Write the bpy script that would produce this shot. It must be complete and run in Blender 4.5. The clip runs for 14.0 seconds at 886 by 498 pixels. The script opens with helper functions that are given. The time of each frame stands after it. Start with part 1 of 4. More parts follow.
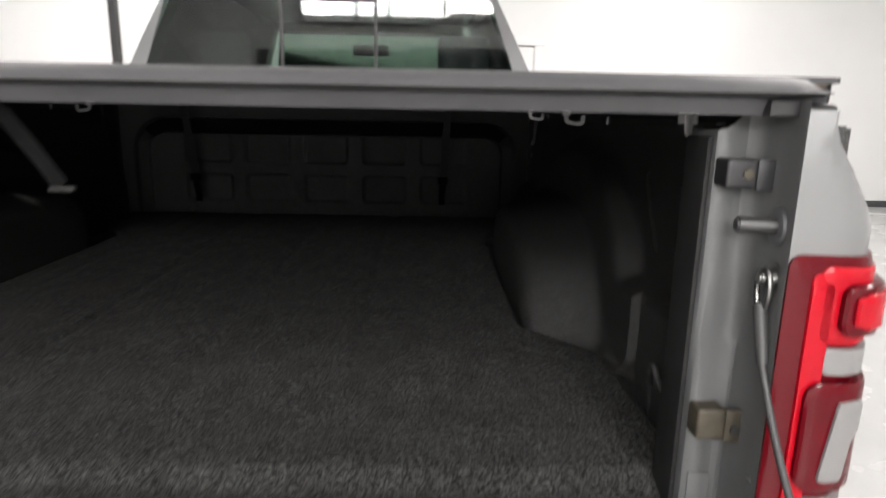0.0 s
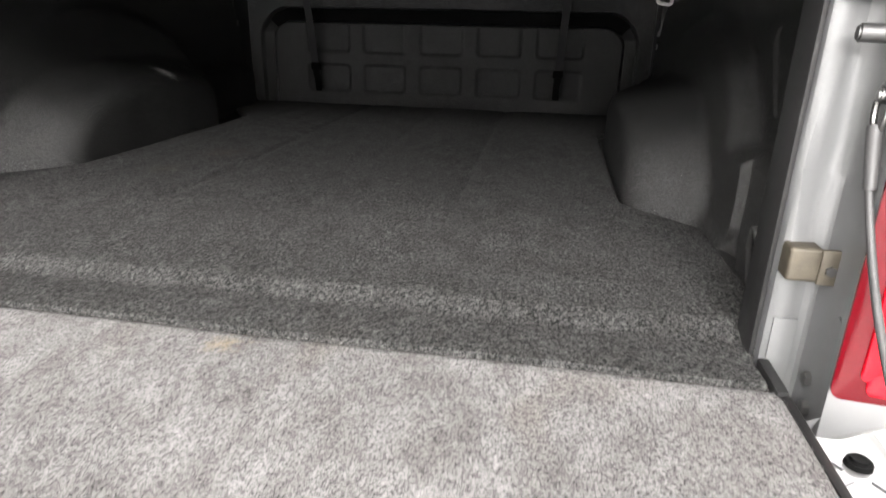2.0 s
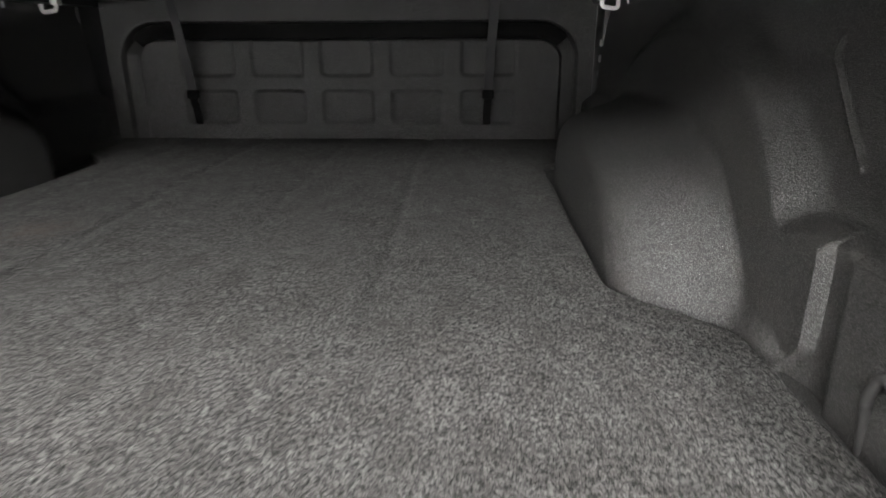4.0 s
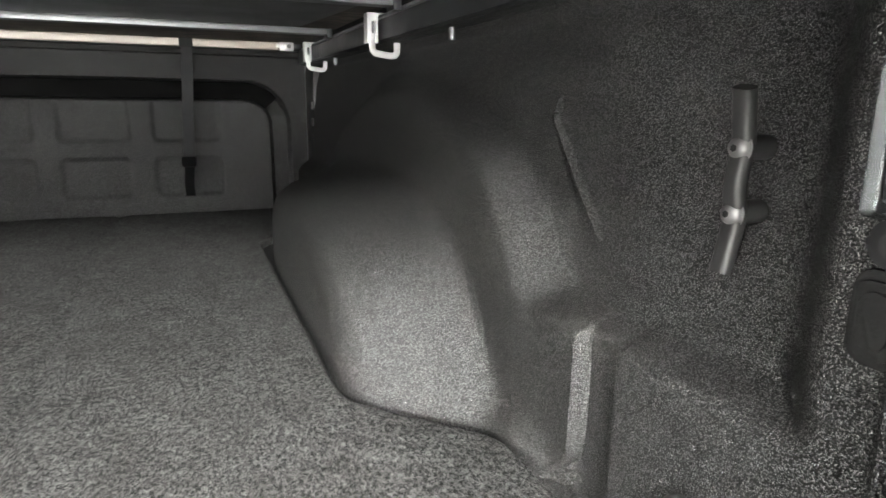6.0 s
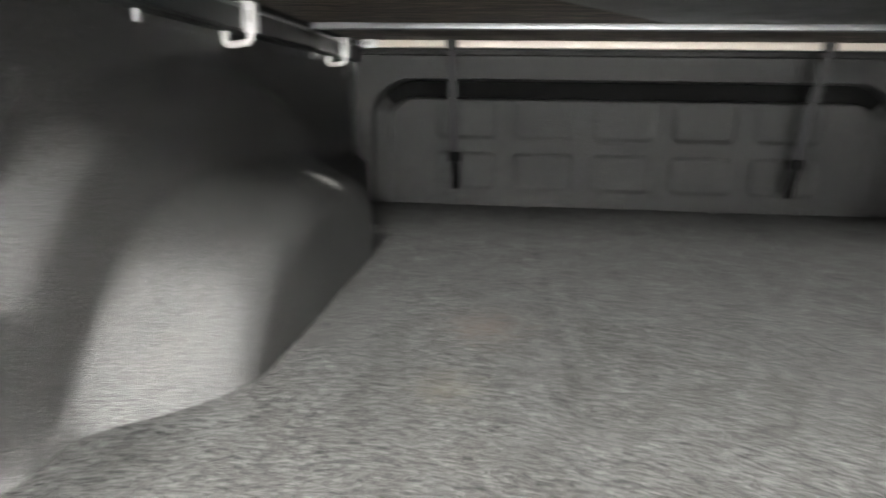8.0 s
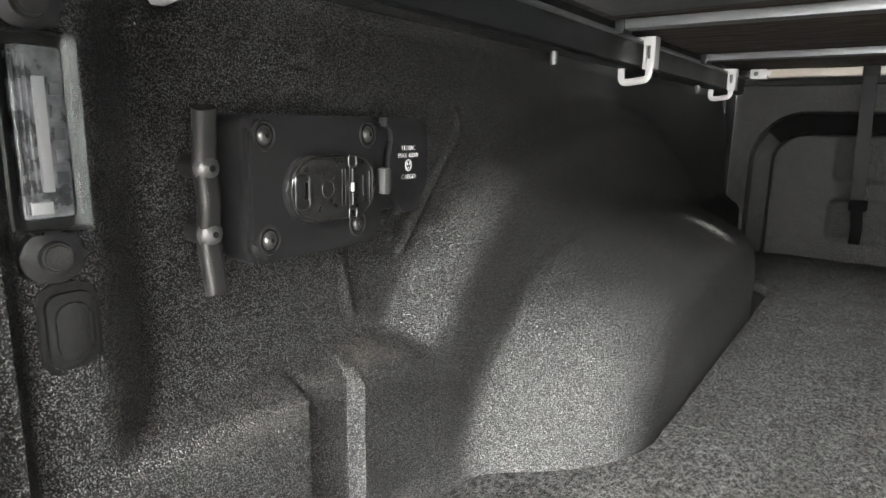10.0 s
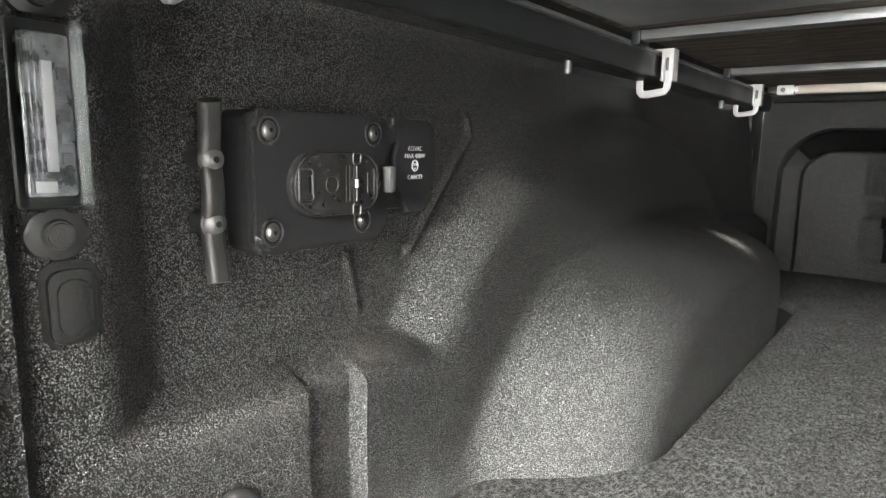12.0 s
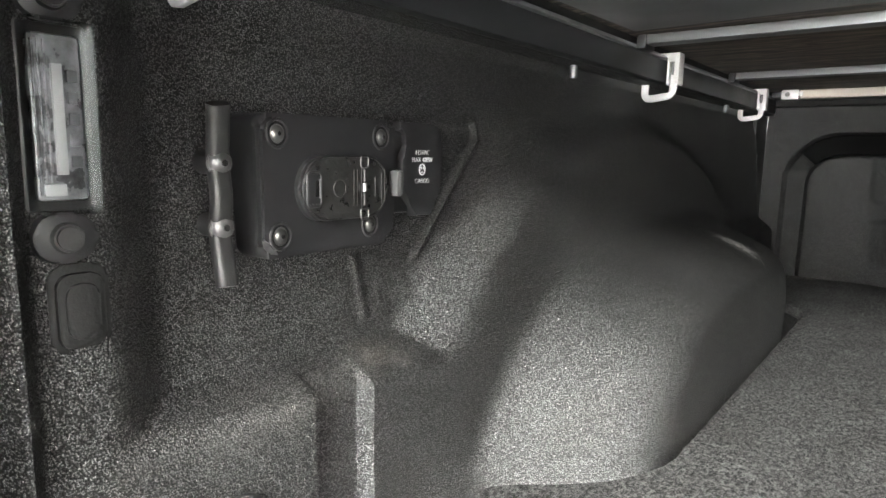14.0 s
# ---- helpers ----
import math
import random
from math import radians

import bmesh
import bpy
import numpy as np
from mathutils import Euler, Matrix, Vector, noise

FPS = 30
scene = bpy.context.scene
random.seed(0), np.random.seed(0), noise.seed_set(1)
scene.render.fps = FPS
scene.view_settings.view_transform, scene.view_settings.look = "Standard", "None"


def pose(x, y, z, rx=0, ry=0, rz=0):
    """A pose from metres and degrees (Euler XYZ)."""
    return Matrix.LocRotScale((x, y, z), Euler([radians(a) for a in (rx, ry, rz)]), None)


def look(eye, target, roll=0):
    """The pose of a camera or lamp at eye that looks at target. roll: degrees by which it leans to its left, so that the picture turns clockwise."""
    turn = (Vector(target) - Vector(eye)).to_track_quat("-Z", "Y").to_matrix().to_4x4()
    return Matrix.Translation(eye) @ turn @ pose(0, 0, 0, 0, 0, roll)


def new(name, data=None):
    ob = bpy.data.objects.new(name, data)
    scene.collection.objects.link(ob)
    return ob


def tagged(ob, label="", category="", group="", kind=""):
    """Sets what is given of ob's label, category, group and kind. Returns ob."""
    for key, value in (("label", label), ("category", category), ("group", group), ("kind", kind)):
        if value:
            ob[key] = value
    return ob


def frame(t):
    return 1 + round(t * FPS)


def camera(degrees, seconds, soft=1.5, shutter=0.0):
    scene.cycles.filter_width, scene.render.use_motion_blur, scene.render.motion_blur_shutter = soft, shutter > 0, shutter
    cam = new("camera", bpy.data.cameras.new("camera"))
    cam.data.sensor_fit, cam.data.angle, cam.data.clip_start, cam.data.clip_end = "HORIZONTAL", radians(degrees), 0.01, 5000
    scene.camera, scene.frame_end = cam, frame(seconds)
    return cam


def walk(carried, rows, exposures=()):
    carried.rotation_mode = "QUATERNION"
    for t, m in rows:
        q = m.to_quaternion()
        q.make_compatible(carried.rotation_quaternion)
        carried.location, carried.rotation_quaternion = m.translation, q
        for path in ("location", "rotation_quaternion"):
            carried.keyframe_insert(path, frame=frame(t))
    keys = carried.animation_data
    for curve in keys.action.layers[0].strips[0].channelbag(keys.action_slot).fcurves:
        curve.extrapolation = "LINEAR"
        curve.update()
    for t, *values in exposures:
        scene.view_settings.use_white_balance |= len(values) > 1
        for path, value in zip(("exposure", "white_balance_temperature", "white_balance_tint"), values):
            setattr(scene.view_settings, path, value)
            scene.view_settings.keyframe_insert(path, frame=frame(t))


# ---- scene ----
cam = camera(71.0, 14.0, shutter=0.5)
PATH = [
    (0, (0.458, -0.672, 0.466), (0.496, 1.278, 0.021), 1.1),
    (0.5, (0.462, -0.752, 0.362), (0.333, 1.187, -0.111), 1.3),
    (1, (0.49, -0.755, 0.331), (0.218, 1.133, -0.271), 0.9),
    (1.5, (0.501, -0.745, 0.323), (0.18, 1.111, -0.348), 1.5),
    (2, (0.504, -0.71, 0.355), (0.184, 1.141, -0.332), 1.3),
    (2.5, (0.473, -0.644, 0.394), (0.174, 1.211, -0.291), 0.7),
    (2.7, (0.466, -0.616, 0.397), (0.16, 1.244, -0.272), -0.6),
    (4.8, (0.454, -0.089, 0.338), (0.612, 1.801, -0.295), 1.2),
    (5, (0.46, -0.082, 0.341), (0.704, 1.808, -0.263), 1.3),
    (5.5, (0.486, -0.07, 0.353), (1.02, 1.787, -0.163), 0.8),
    (6, (0.507, -0.061, 0.35), (1.239, 1.741, -0.114), 0.8),
    (6.5, (0.476, -0.051, 0.353), (1.247, 1.737, -0.102), 0.8),
    (7, (0.262, -0.053, 0.343), (0.942, 1.773, -0.109), 1.2),
    (7.5, (-0.174, -0.09, 0.347), (0.236, 1.812, -0.117), 1.8),
    (8, (-0.368, -0.034, 0.341), (-0.561, 1.90, -0.129), 0.9),
    (8.5, (-0.453, -0.016, 0.345), (-1.119, 1.815, -0.108), 0.7),
    (9, (-0.487, 0.004, 0.357), (-1.368, 1.746, -0.081), 0.5),
    (9.2, (-0.488, 0.004, 0.357), (-1.444, 1.706, -0.076), 0.5),
    (11.3, (-0.459, 0.007, 0.336), (-1.663, 1.568, -0.002), 1.2),
    (11.5, (-0.458, 0.008, 0.334), (-1.668, 1.567, 0.005), 1.0),
    (12, (-0.458, 0.011, 0.334), (-1.675, 1.564, 0.01), 1.1),
    (12.5, (-0.459, 0.012, 0.332), (-1.677, 1.567, 0.017), 1.0),
    (13, (-0.459, 0.015, 0.333), (-1.673, 1.573, 0.019), 1.1),
    (13.5, (-0.455, 0.012, 0.337), (-1.67, 1.57, 0.024), 1.1),
    (14, (-0.463, 0.01, 0.333), (-1.687, 1.56, 0.024), 1.1),
]
EXPOSURES = [(0.0, -0.95, 6500, 14), (0.5, 0.2, 6500, 15), (1.0, 0.55, 6500, 15), (2.0, 0.6, 6500, 14), (2.7, 0.75, 6500, 13), (4.8, 2.05, 6500, 12), (5.5, 2.38, 6500, 11),
             (6.5, 2.45, 6500, 10), (7.4, 2.85, 6500, 10), (8.0, 2.75, 6500, 10), (8.5, 2.45, 6500, 10), (9.2, 2.3, 6500, 10), (11.3, 2.7, 6500, 10), (14.0, 2.7, 6500, 10)]
walk(cam, [(t, look(eye, target, roll)) for t, eye, target, roll in PATH], EXPOSURES)

# ---- light ----
world = bpy.data.worlds.new("showroom_air")
scene.world = world
world.use_nodes = True
world.node_tree.nodes["Background"].inputs[0].default_value = (0.9, 0.95, 1.0, 1)
world.node_tree.nodes["Background"].inputs[1].default_value = 0.02


def strip_light(x, y, z, wide, long, watts):
    data = bpy.data.lights.new("unseen_ceiling_strip", "AREA")
    data.shape, data.size, data.size_y, data.energy = "RECTANGLE", wide, long, watts
    data.color = (1.0, 0.975, 0.94)
    ob = new("unseen_ceiling_strip", data)
    ob.matrix_world = pose(x, y, z)
    return ob


# unseen strip lamps added overhead, number and places chosen to light the bed
for sx, watts in ((-4.4, 110), (-1.3, 500), (1.3, 500), (4.4, 110)):
    strip_light(sx, -5.1, 3.02, 0.3, 5.6, watts)
for sx in (-3.6, 3.6):
    strip_light(sx, 4.4, 3.02, 0.3, 7.0, 420)

# area lamps added behind the truck to light the bed, set in unseen windows
def opening_light(wide, tall, z, watts):
    data = bpy.data.lights.new("added_window_light", "AREA")
    data.shape, data.size, data.size_y, data.energy, data.color = "RECTANGLE", wide, tall, watts, (1.0, 1.0, 0.965)
    new("added_window_light", data).matrix_world = look((0.0, -8.03, z), (0.0, 0.0, z))


opening_light(4.4, 1.75, -0.03, 130)
opening_light(4.4, 0.7, 2.56, 950)


# ---- materials ----
def mat(name, colour=(0.5, 0.5, 0.5), rough=0.5, metal=0.0, spec=0.5):
    m = bpy.data.materials.new(name)
    m.use_nodes = True
    b = m.node_tree.nodes["Principled BSDF"]
    b.inputs["Base Color"].default_value = (*colour, 1)
    b.inputs["Roughness"].default_value = rough
    b.inputs["Metallic"].default_value = metal
    b.inputs["Specular IOR Level"].default_value = spec
    return m


def node(m, kind, **values):
    n = m.node_tree.nodes.new(kind)
    for key, value in values.items():
        n.inputs[key.replace("_", " ")].default_value = value
    return n


def wire(m, a, out, b, into):
    m.node_tree.links.new(a.outputs[out], b.inputs[into])


def coords(m, stretch=(1, 1, 1)):
    c = m.node_tree.nodes.new("ShaderNodeTexCoord")
    p = m.node_tree.nodes.new("ShaderNodeMapping")
    p.inputs["Scale"].default_value = stretch
    wire(m, c, "Object", p, "Vector")
    return p


def noisy(m, at, scale, detail=3.0, rough=0.55, warp=0.0):
    n = node(m, "ShaderNodeTexNoise", Scale=scale, Detail=detail, Roughness=rough, Distortion=warp)
    wire(m, at, "Vector", n, "Vector")
    return n


def ramp(m, src, out, stops):
    r = m.node_tree.nodes.new("ShaderNodeValToRGB")
    e = r.color_ramp.elements
    while len(e) < len(stops):
        e.new(0.5)
    for s, (p, c) in zip(e, stops):
        s.position, s.color = p, (*c, 1) if len(c) == 3 else c
    wire(m, src, out, r, "Fac")
    return r


def mixed(m, a, b, fac, blend="MIX", amount=None):
    n = m.node_tree.nodes.new("ShaderNodeMix")
    n.data_type, n.blend_type = "RGBA", blend
    if amount is not None:
        n.inputs[0].default_value = amount
    else:
        m.node_tree.links.new(fac, n.inputs[0])
    m.node_tree.links.new(a, n.inputs[6])
    m.node_tree.links.new(b, n.inputs[7])
    return n


def bumped(m, height, out, strength, distance, under=None):
    b = node(m, "ShaderNodeBump", Strength=strength, Distance=distance)
    wire(m, height, out, b, "Height")
    if under:
        wire(m, under, "Normal", b, "Normal")
    wire(m, b, "Normal", m.node_tree.nodes["Principled BSDF"], "Normal")
    return b


def shade(m):
    return m.node_tree.nodes["Principled BSDF"]


def spotted(m, colour_socket, spots):
    """Lays stains, scuffs and strips of a given place, size, colour and strength over a base colour, ragged by noise.
    """
    at = coords(m)
    for place, size, colour, strength, stretch, scale in spots:
        shifted = m.node_tree.nodes.new("ShaderNodeMapping")
        shifted.vector_type = "TEXTURE"
        shifted.inputs["Location"].default_value = place
        shifted.inputs["Scale"].default_value = tuple(size * k for k in stretch)
        wire(m, at, "Vector", shifted, "Vector")
        dist = m.node_tree.nodes.new("ShaderNodeVectorMath")
        dist.operation = "LENGTH"
        wire(m, shifted, "Vector", dist, 0)
        rag = noisy(m, at, scale, 4, 0.7, 1.0)
        less = node(m, "ShaderNodeMath")
        less.operation = "MULTIPLY_ADD"
        less.inputs[1].default_value = 3.0
        wire(m, rag, "Fac", less, 0)
        wire(m, dist, "Value", less, 2)
        scaled = node(m, "ShaderNodeMapRange")
        scaled.inputs["From Min"].default_value, scaled.inputs["From Max"].default_value = 1.4, 2.3
        scaled.inputs["To Min"].default_value, scaled.inputs["To Max"].default_value = strength, 0.0
        wire(m, less, "Value", scaled, "Value")
        tone = node(m, "ShaderNodeRGB")
        tone.outputs[0].default_value = (*colour, 1)
        colour_socket = mixed(m, colour_socket, tone.outputs[0], scaled.outputs["Result"]).outputs[2]
    m.node_tree.links.new(colour_socket, shade(m).inputs["Base Color"])


def liner_material():
    """Sprayed black bed coating: fine glossy pebbles, glints painted into the colour, dusty in patches."""
    m = mat("sprayed_bed_coating", (0.01, 0.01, 0.01), 0.4, spec=1.0)
    shade(m).inputs["IOR"].default_value = 1.8
    p = coords(m)
    grain = node(m, "ShaderNodeTexVoronoi", Scale=720.0, Randomness=1.0)
    wire(m, p, "Vector", grain, "Vector")
    soft = noisy(m, p, 830, 1.5, 0.6, 0.5)
    lump = noisy(m, p, 280, 2, 0.6, 0.3)
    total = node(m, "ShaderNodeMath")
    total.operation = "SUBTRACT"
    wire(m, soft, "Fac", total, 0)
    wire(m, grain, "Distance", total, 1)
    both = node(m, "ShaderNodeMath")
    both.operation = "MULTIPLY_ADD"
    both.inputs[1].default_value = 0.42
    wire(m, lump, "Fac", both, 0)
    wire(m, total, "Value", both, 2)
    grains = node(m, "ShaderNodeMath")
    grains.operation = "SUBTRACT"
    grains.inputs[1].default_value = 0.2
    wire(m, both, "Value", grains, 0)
    under = bumped(m, lump, "Fac", 0.4, 0.0012)
    bumped(m, total, "Value", 0.95, 0.0010, under)
    dust = noisy(m, p, 6, 5, 0.65, 0.4)
    # grain tops painted pale as dust and glints, hollows painted dark as shade
    glint_paint = ramp(m, grains, "Value", [(0.0, (0.22, 0.22, 0.22)), (0.14, (0.6, 0.6, 0.6)), (0.27, (1.4, 1.4, 1.38)), (0.42, (4.2, 4.2, 4.1))])
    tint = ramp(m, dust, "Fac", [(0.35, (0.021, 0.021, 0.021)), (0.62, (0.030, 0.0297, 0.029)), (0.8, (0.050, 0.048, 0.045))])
    col = mixed(m, tint.outputs["Color"], glint_paint.outputs["Color"], None, "MULTIPLY", 1.0)
    spotted(m, col.outputs[2], [
        ((-0.712, 1.13, 0.190), 0.05, (0.8, 0.79, 0.76), 1.0, (1.3, 0.7, 0.9), 190),
        ((0.650, 0.69, 0.03), 0.035, (0.34, 0.33, 0.31), 0.5, (0.6, 1.0, 1.0), 110),
        ((0.655, 0.83, 0.066), 0.018, (0.34, 0.33, 0.31), 0.5, (1.0, 1.0, 1.0), 160),
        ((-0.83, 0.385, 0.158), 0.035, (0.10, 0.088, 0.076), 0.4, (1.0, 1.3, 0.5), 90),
        # paler brownish strips along both lower ledges
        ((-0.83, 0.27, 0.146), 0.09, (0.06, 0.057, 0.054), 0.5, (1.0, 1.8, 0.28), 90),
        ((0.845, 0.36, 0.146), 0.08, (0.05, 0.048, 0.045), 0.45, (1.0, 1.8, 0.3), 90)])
    gloss = ramp(m, grains, "Value", [(0.05, (0.55, 0.55, 0.55)), (0.36, (0.22, 0.22, 0.22))])
    wire(m, gloss, "Color", shade(m), "Roughness")
    shine = ramp(m, grains, "Value", [(0.04, (0.22, 0.22, 0.22)), (0.26, (1.0, 1.0, 1.0))])
    wire(m, shine, "Color", shade(m), "Specular IOR Level")
    return m


def carpet_material(name, dark, light, stain, marks, size=1.0, blotch=0.3, pale=0.0):
    """Heather-grey needle felt: dark and pale fibres at two sizes, faint soiling."""
    m = mat(name, (0.1, 0.1, 0.1), 0.95, spec=0.15)
    p = coords(m, (1.0, 0.6, 1.0))
    fine = noisy(m, p, 420 * size, 4, 0.85, 0.0)
    clump = noisy(m, p, 140 * size, 5, 0.85, 0.0)
    wide = noisy(m, p, 20, 5, 0.65)
    both = mixed(m, fine.outputs["Fac"], clump.outputs["Fac"], None, "MIX", 0.55)
    tone = ramp(m, both, 2, [(0.45 - pale, dark), (0.50 - pale, tuple(0.65 * a + 0.35 * b for a, b in zip(dark, light))), (0.555 - pale, light)])
    worn = ramp(m, wide, "Fac", [(0.33, (0.68, 0.665, 0.655)), (0.62, (1.05, 1.05, 1.05))])
    tuft = noisy(m, p, 95, 3, 0.6, 0.4)
    mottle = ramp(m, tuft, "Fac", [(0.34, (1 - blotch,) * 3), (0.5, (1.0, 1.0, 1.0)), (0.68, (1 + blotch,) * 3)])
    flecked = mixed(m, tone.outputs["Color"], mottle.outputs["Color"], None, "MULTIPLY", 1.0)
    col = mixed(m, flecked.outputs[2], worn.outputs["Color"], None, "MULTIPLY", 1.0)
    spots = noisy(m, p, 5.5, 2, 0.5)
    fac = ramp(m, spots, "Fac", [(0.64, (0, 0, 0)), (0.78, (0.35, 0.35, 0.35))])
    brown = node(m, "ShaderNodeRGB")
    brown.outputs[0].default_value = (*stain, 1)
    col2 = mixed(m, col.outputs[2], brown.outputs[0], fac.outputs["Color"], "MULTIPLY")
    spotted(m, col2.outputs[2], marks)
    first = bumped(m, clump, "Fac", 0.7, 0.0025)
    bumped(m, fine, "Fac", 0.7, 0.0015, first)
    return m


def grained(name, colour, rough, metal=0.0, scale=500, depth=0.0004, spec=0.5, vary=0.15, wide=8):
    """A plain material with fine grain and slow variation of tone and gloss."""
    m = mat(name, colour, rough, metal, spec)
    p = coords(m)
    slow, fast = noisy(m, p, wide, 4), noisy(m, p, scale, 2)
    lo, hi = tuple(c * (1 - vary) for c in colour), tuple(min(1, c * (1 + vary)) for c in colour)
    tint = ramp(m, slow, "Fac", [(0.3, lo), (0.7, hi)])
    wire(m, tint, "Color", shade(m), "Base Color")
    gloss = ramp(m, slow, "Fac", [(0.3, (rough * 0.85,) * 3), (0.7, (min(1, rough * 1.2),) * 3)])
    wire(m, gloss, "Color", shade(m), "Roughness")
    if depth:
        bumped(m, fast, "Fac", 0.5, depth)
    return m


LINER = liner_material()
# one felt in two copies: the bed's is darkened for shade under the cover
MAT_BED = carpet_material("grey_bed_carpet_shaded", (0.004, 0.0041, 0.0042), (0.094, 0.094, 0.0915), (0.86, 0.80, 0.74), [
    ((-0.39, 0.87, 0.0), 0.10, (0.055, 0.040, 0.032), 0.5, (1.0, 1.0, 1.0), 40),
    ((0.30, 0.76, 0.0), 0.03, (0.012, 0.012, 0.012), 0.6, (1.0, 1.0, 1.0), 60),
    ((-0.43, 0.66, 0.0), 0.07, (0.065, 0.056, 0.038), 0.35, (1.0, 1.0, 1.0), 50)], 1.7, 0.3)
MAT_GATE = carpet_material("grey_tailgate_carpet_lit", (0.026, 0.026, 0.026), (0.245, 0.242, 0.237), (0.8, 0.66, 0.5), [
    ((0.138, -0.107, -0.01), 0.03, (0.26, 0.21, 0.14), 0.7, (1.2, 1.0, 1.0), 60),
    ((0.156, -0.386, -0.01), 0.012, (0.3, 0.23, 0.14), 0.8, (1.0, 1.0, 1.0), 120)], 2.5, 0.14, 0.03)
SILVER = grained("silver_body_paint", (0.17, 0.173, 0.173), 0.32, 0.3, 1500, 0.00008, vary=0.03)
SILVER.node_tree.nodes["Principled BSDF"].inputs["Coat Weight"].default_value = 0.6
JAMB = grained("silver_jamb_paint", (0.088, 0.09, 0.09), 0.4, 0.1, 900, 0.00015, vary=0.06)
BLACK = grained("black_moulded_plastic", (0.0135, 0.0135, 0.0145), 0.4, 0, 1800, 0.0002, spec=0.5)
RUBBER = grained("black_rubber", (0.009, 0.009, 0.009), 0.7, 0, 400, 0.0004, spec=0.3)
PITCH = grained("deep_black_matte", (0.003, 0.003, 0.003), 0.95, 0, 300, 0.0004, spec=0.1)
CLEAT = grained("dark_grey_cast_metal", (0.022, 0.022, 0.022), 0.45, 0.1, 700, 0.0003)
RAIL = grained("black_anodised_rail", (0.025, 0.026, 0.028), 0.4, 0.4, 900, 0.0002)
CLAMP = grained("bright_cast_aluminium", (0.6, 0.6, 0.6), 0.32, 0.3, 900, 0.0003, vary=0.06)
BARS = grained("satin_aluminium", (0.18, 0.183, 0.19), 0.42, 0.7, 900, 0.0002)
CREAM = grained("cream_anodised_tube", (0.5, 0.45, 0.40), 0.4, 0.1, 900, 0.0002, vary=0.06)
STEEL = grained("zinc_plated_steel", (0.16, 0.16, 0.155), 0.3, 0.9, 900, 0.0003)
LAMPGREY = grained("mottled_lamp_reflector", (0.22, 0.22, 0.23), 0.28, 0.4, 300, 0.001, vary=0.75, wide=70)
DULL = grained("dulled_steel", (0.075, 0.075, 0.075), 0.42, 0.8, 900, 0.0003)
WORN = grained("worn_yellow_zinc", (0.06, 0.052, 0.038), 0.5, 0.4, 500, 0.0005, vary=0.3, wide=60)
CABLE = grained("grey_sheathed_cable", (0.03, 0.03, 0.03), 0.5, 0, 900, 0.0002)
WEB = grained("dark_grey_webbing", (0.017, 0.017, 0.018), 0.8, 0, 1200, 0.0006)
VINYL_TOP = grained("black_cover_vinyl", (0.05, 0.05, 0.052), 0.45, 0, 700, 0.0005)
RED = grained("red_lamp_lens", (0.33, 0.003, 0.010), 0.14, 0, 300, 0.0, spec=0.22, vary=0.05)
RED_DARK = grained("dark_red_lamp_lens", (0.075, 0.0012, 0.004), 0.14, 0, 300, 0.0, spec=0.22, vary=0.05)
CLEAR_WHITE = grained("white_reverse_lens", (0.17, 0.167, 0.164), 0.15, 0, 250, 0.001, vary=0.05)
WALL = grained("white_painted_wall", (0.8, 0.8, 0.79), 0.7, 0, 300, 0.0005, vary=0.02, wide=1.2)
CEILING = grained("white_ceiling_paint", (0.8, 0.8, 0.8), 0.85, 0, 200, 0.0008, vary=0.02, wide=1.2)
FLOOR = grained("pale_epoxy_floor", (0.5, 0.5, 0.49), 0.25, 0, 120, 0.0004, vary=0.06, wide=2)
DARKTRIM = grained("dark_grey_skirting", (0.07, 0.07, 0.072), 0.5, 0, 300, 0.0003)
PULL = grained("grey_soft_plastic", (0.055, 0.055, 0.055), 0.5, 0, 900, 0.0002)
PRINT = mat("white_print", (0.42, 0.42, 0.42), 0.6)
DARK_PANE = grained("milky_door_glass", (0.3, 0.31, 0.31), 0.08, 0, 200, 0.0)
SMOKE = grained("smoky_flap_plastic", (0.016, 0.016, 0.0155), 0.3, 0, 260, 0.0006, vary=0.3, wide=160)
BOLT = grained("dull_bolt_steel", (0.13, 0.13, 0.13), 0.36, 0.5, 900, 0.0003)
SIGN = grained("charcoal_sign_board", (0.12, 0.12, 0.125), 0.5, 0, 200, 0.0003)
CHARCOAL = grained("charcoal_seat_cloth", (0.03, 0.03, 0.033), 0.8, 0, 500, 0.0006)


def underside_material():
    """Dark backing of the cover with brownish streaks."""
    m = mat("cover_backing", (0.03, 0.024, 0.02), 0.62, spec=0.25)
    p = coords(m, (1.6, 14.0, 3.0))
    streak = noisy(m, p, 3.0, 6, 0.6, 2.6)
    tint = ramp(m, streak, "Fac", [(0.36, (0.006, 0.0052, 0.005)), (0.48, (0.024, 0.019, 0.015)), (0.60, (0.11, 0.086, 0.068))])
    wire(m, tint, "Color", shade(m), "Base Color")
    bumped(m, streak, "Fac", 0.35, 0.002)
    return m


BACKING = underside_material()


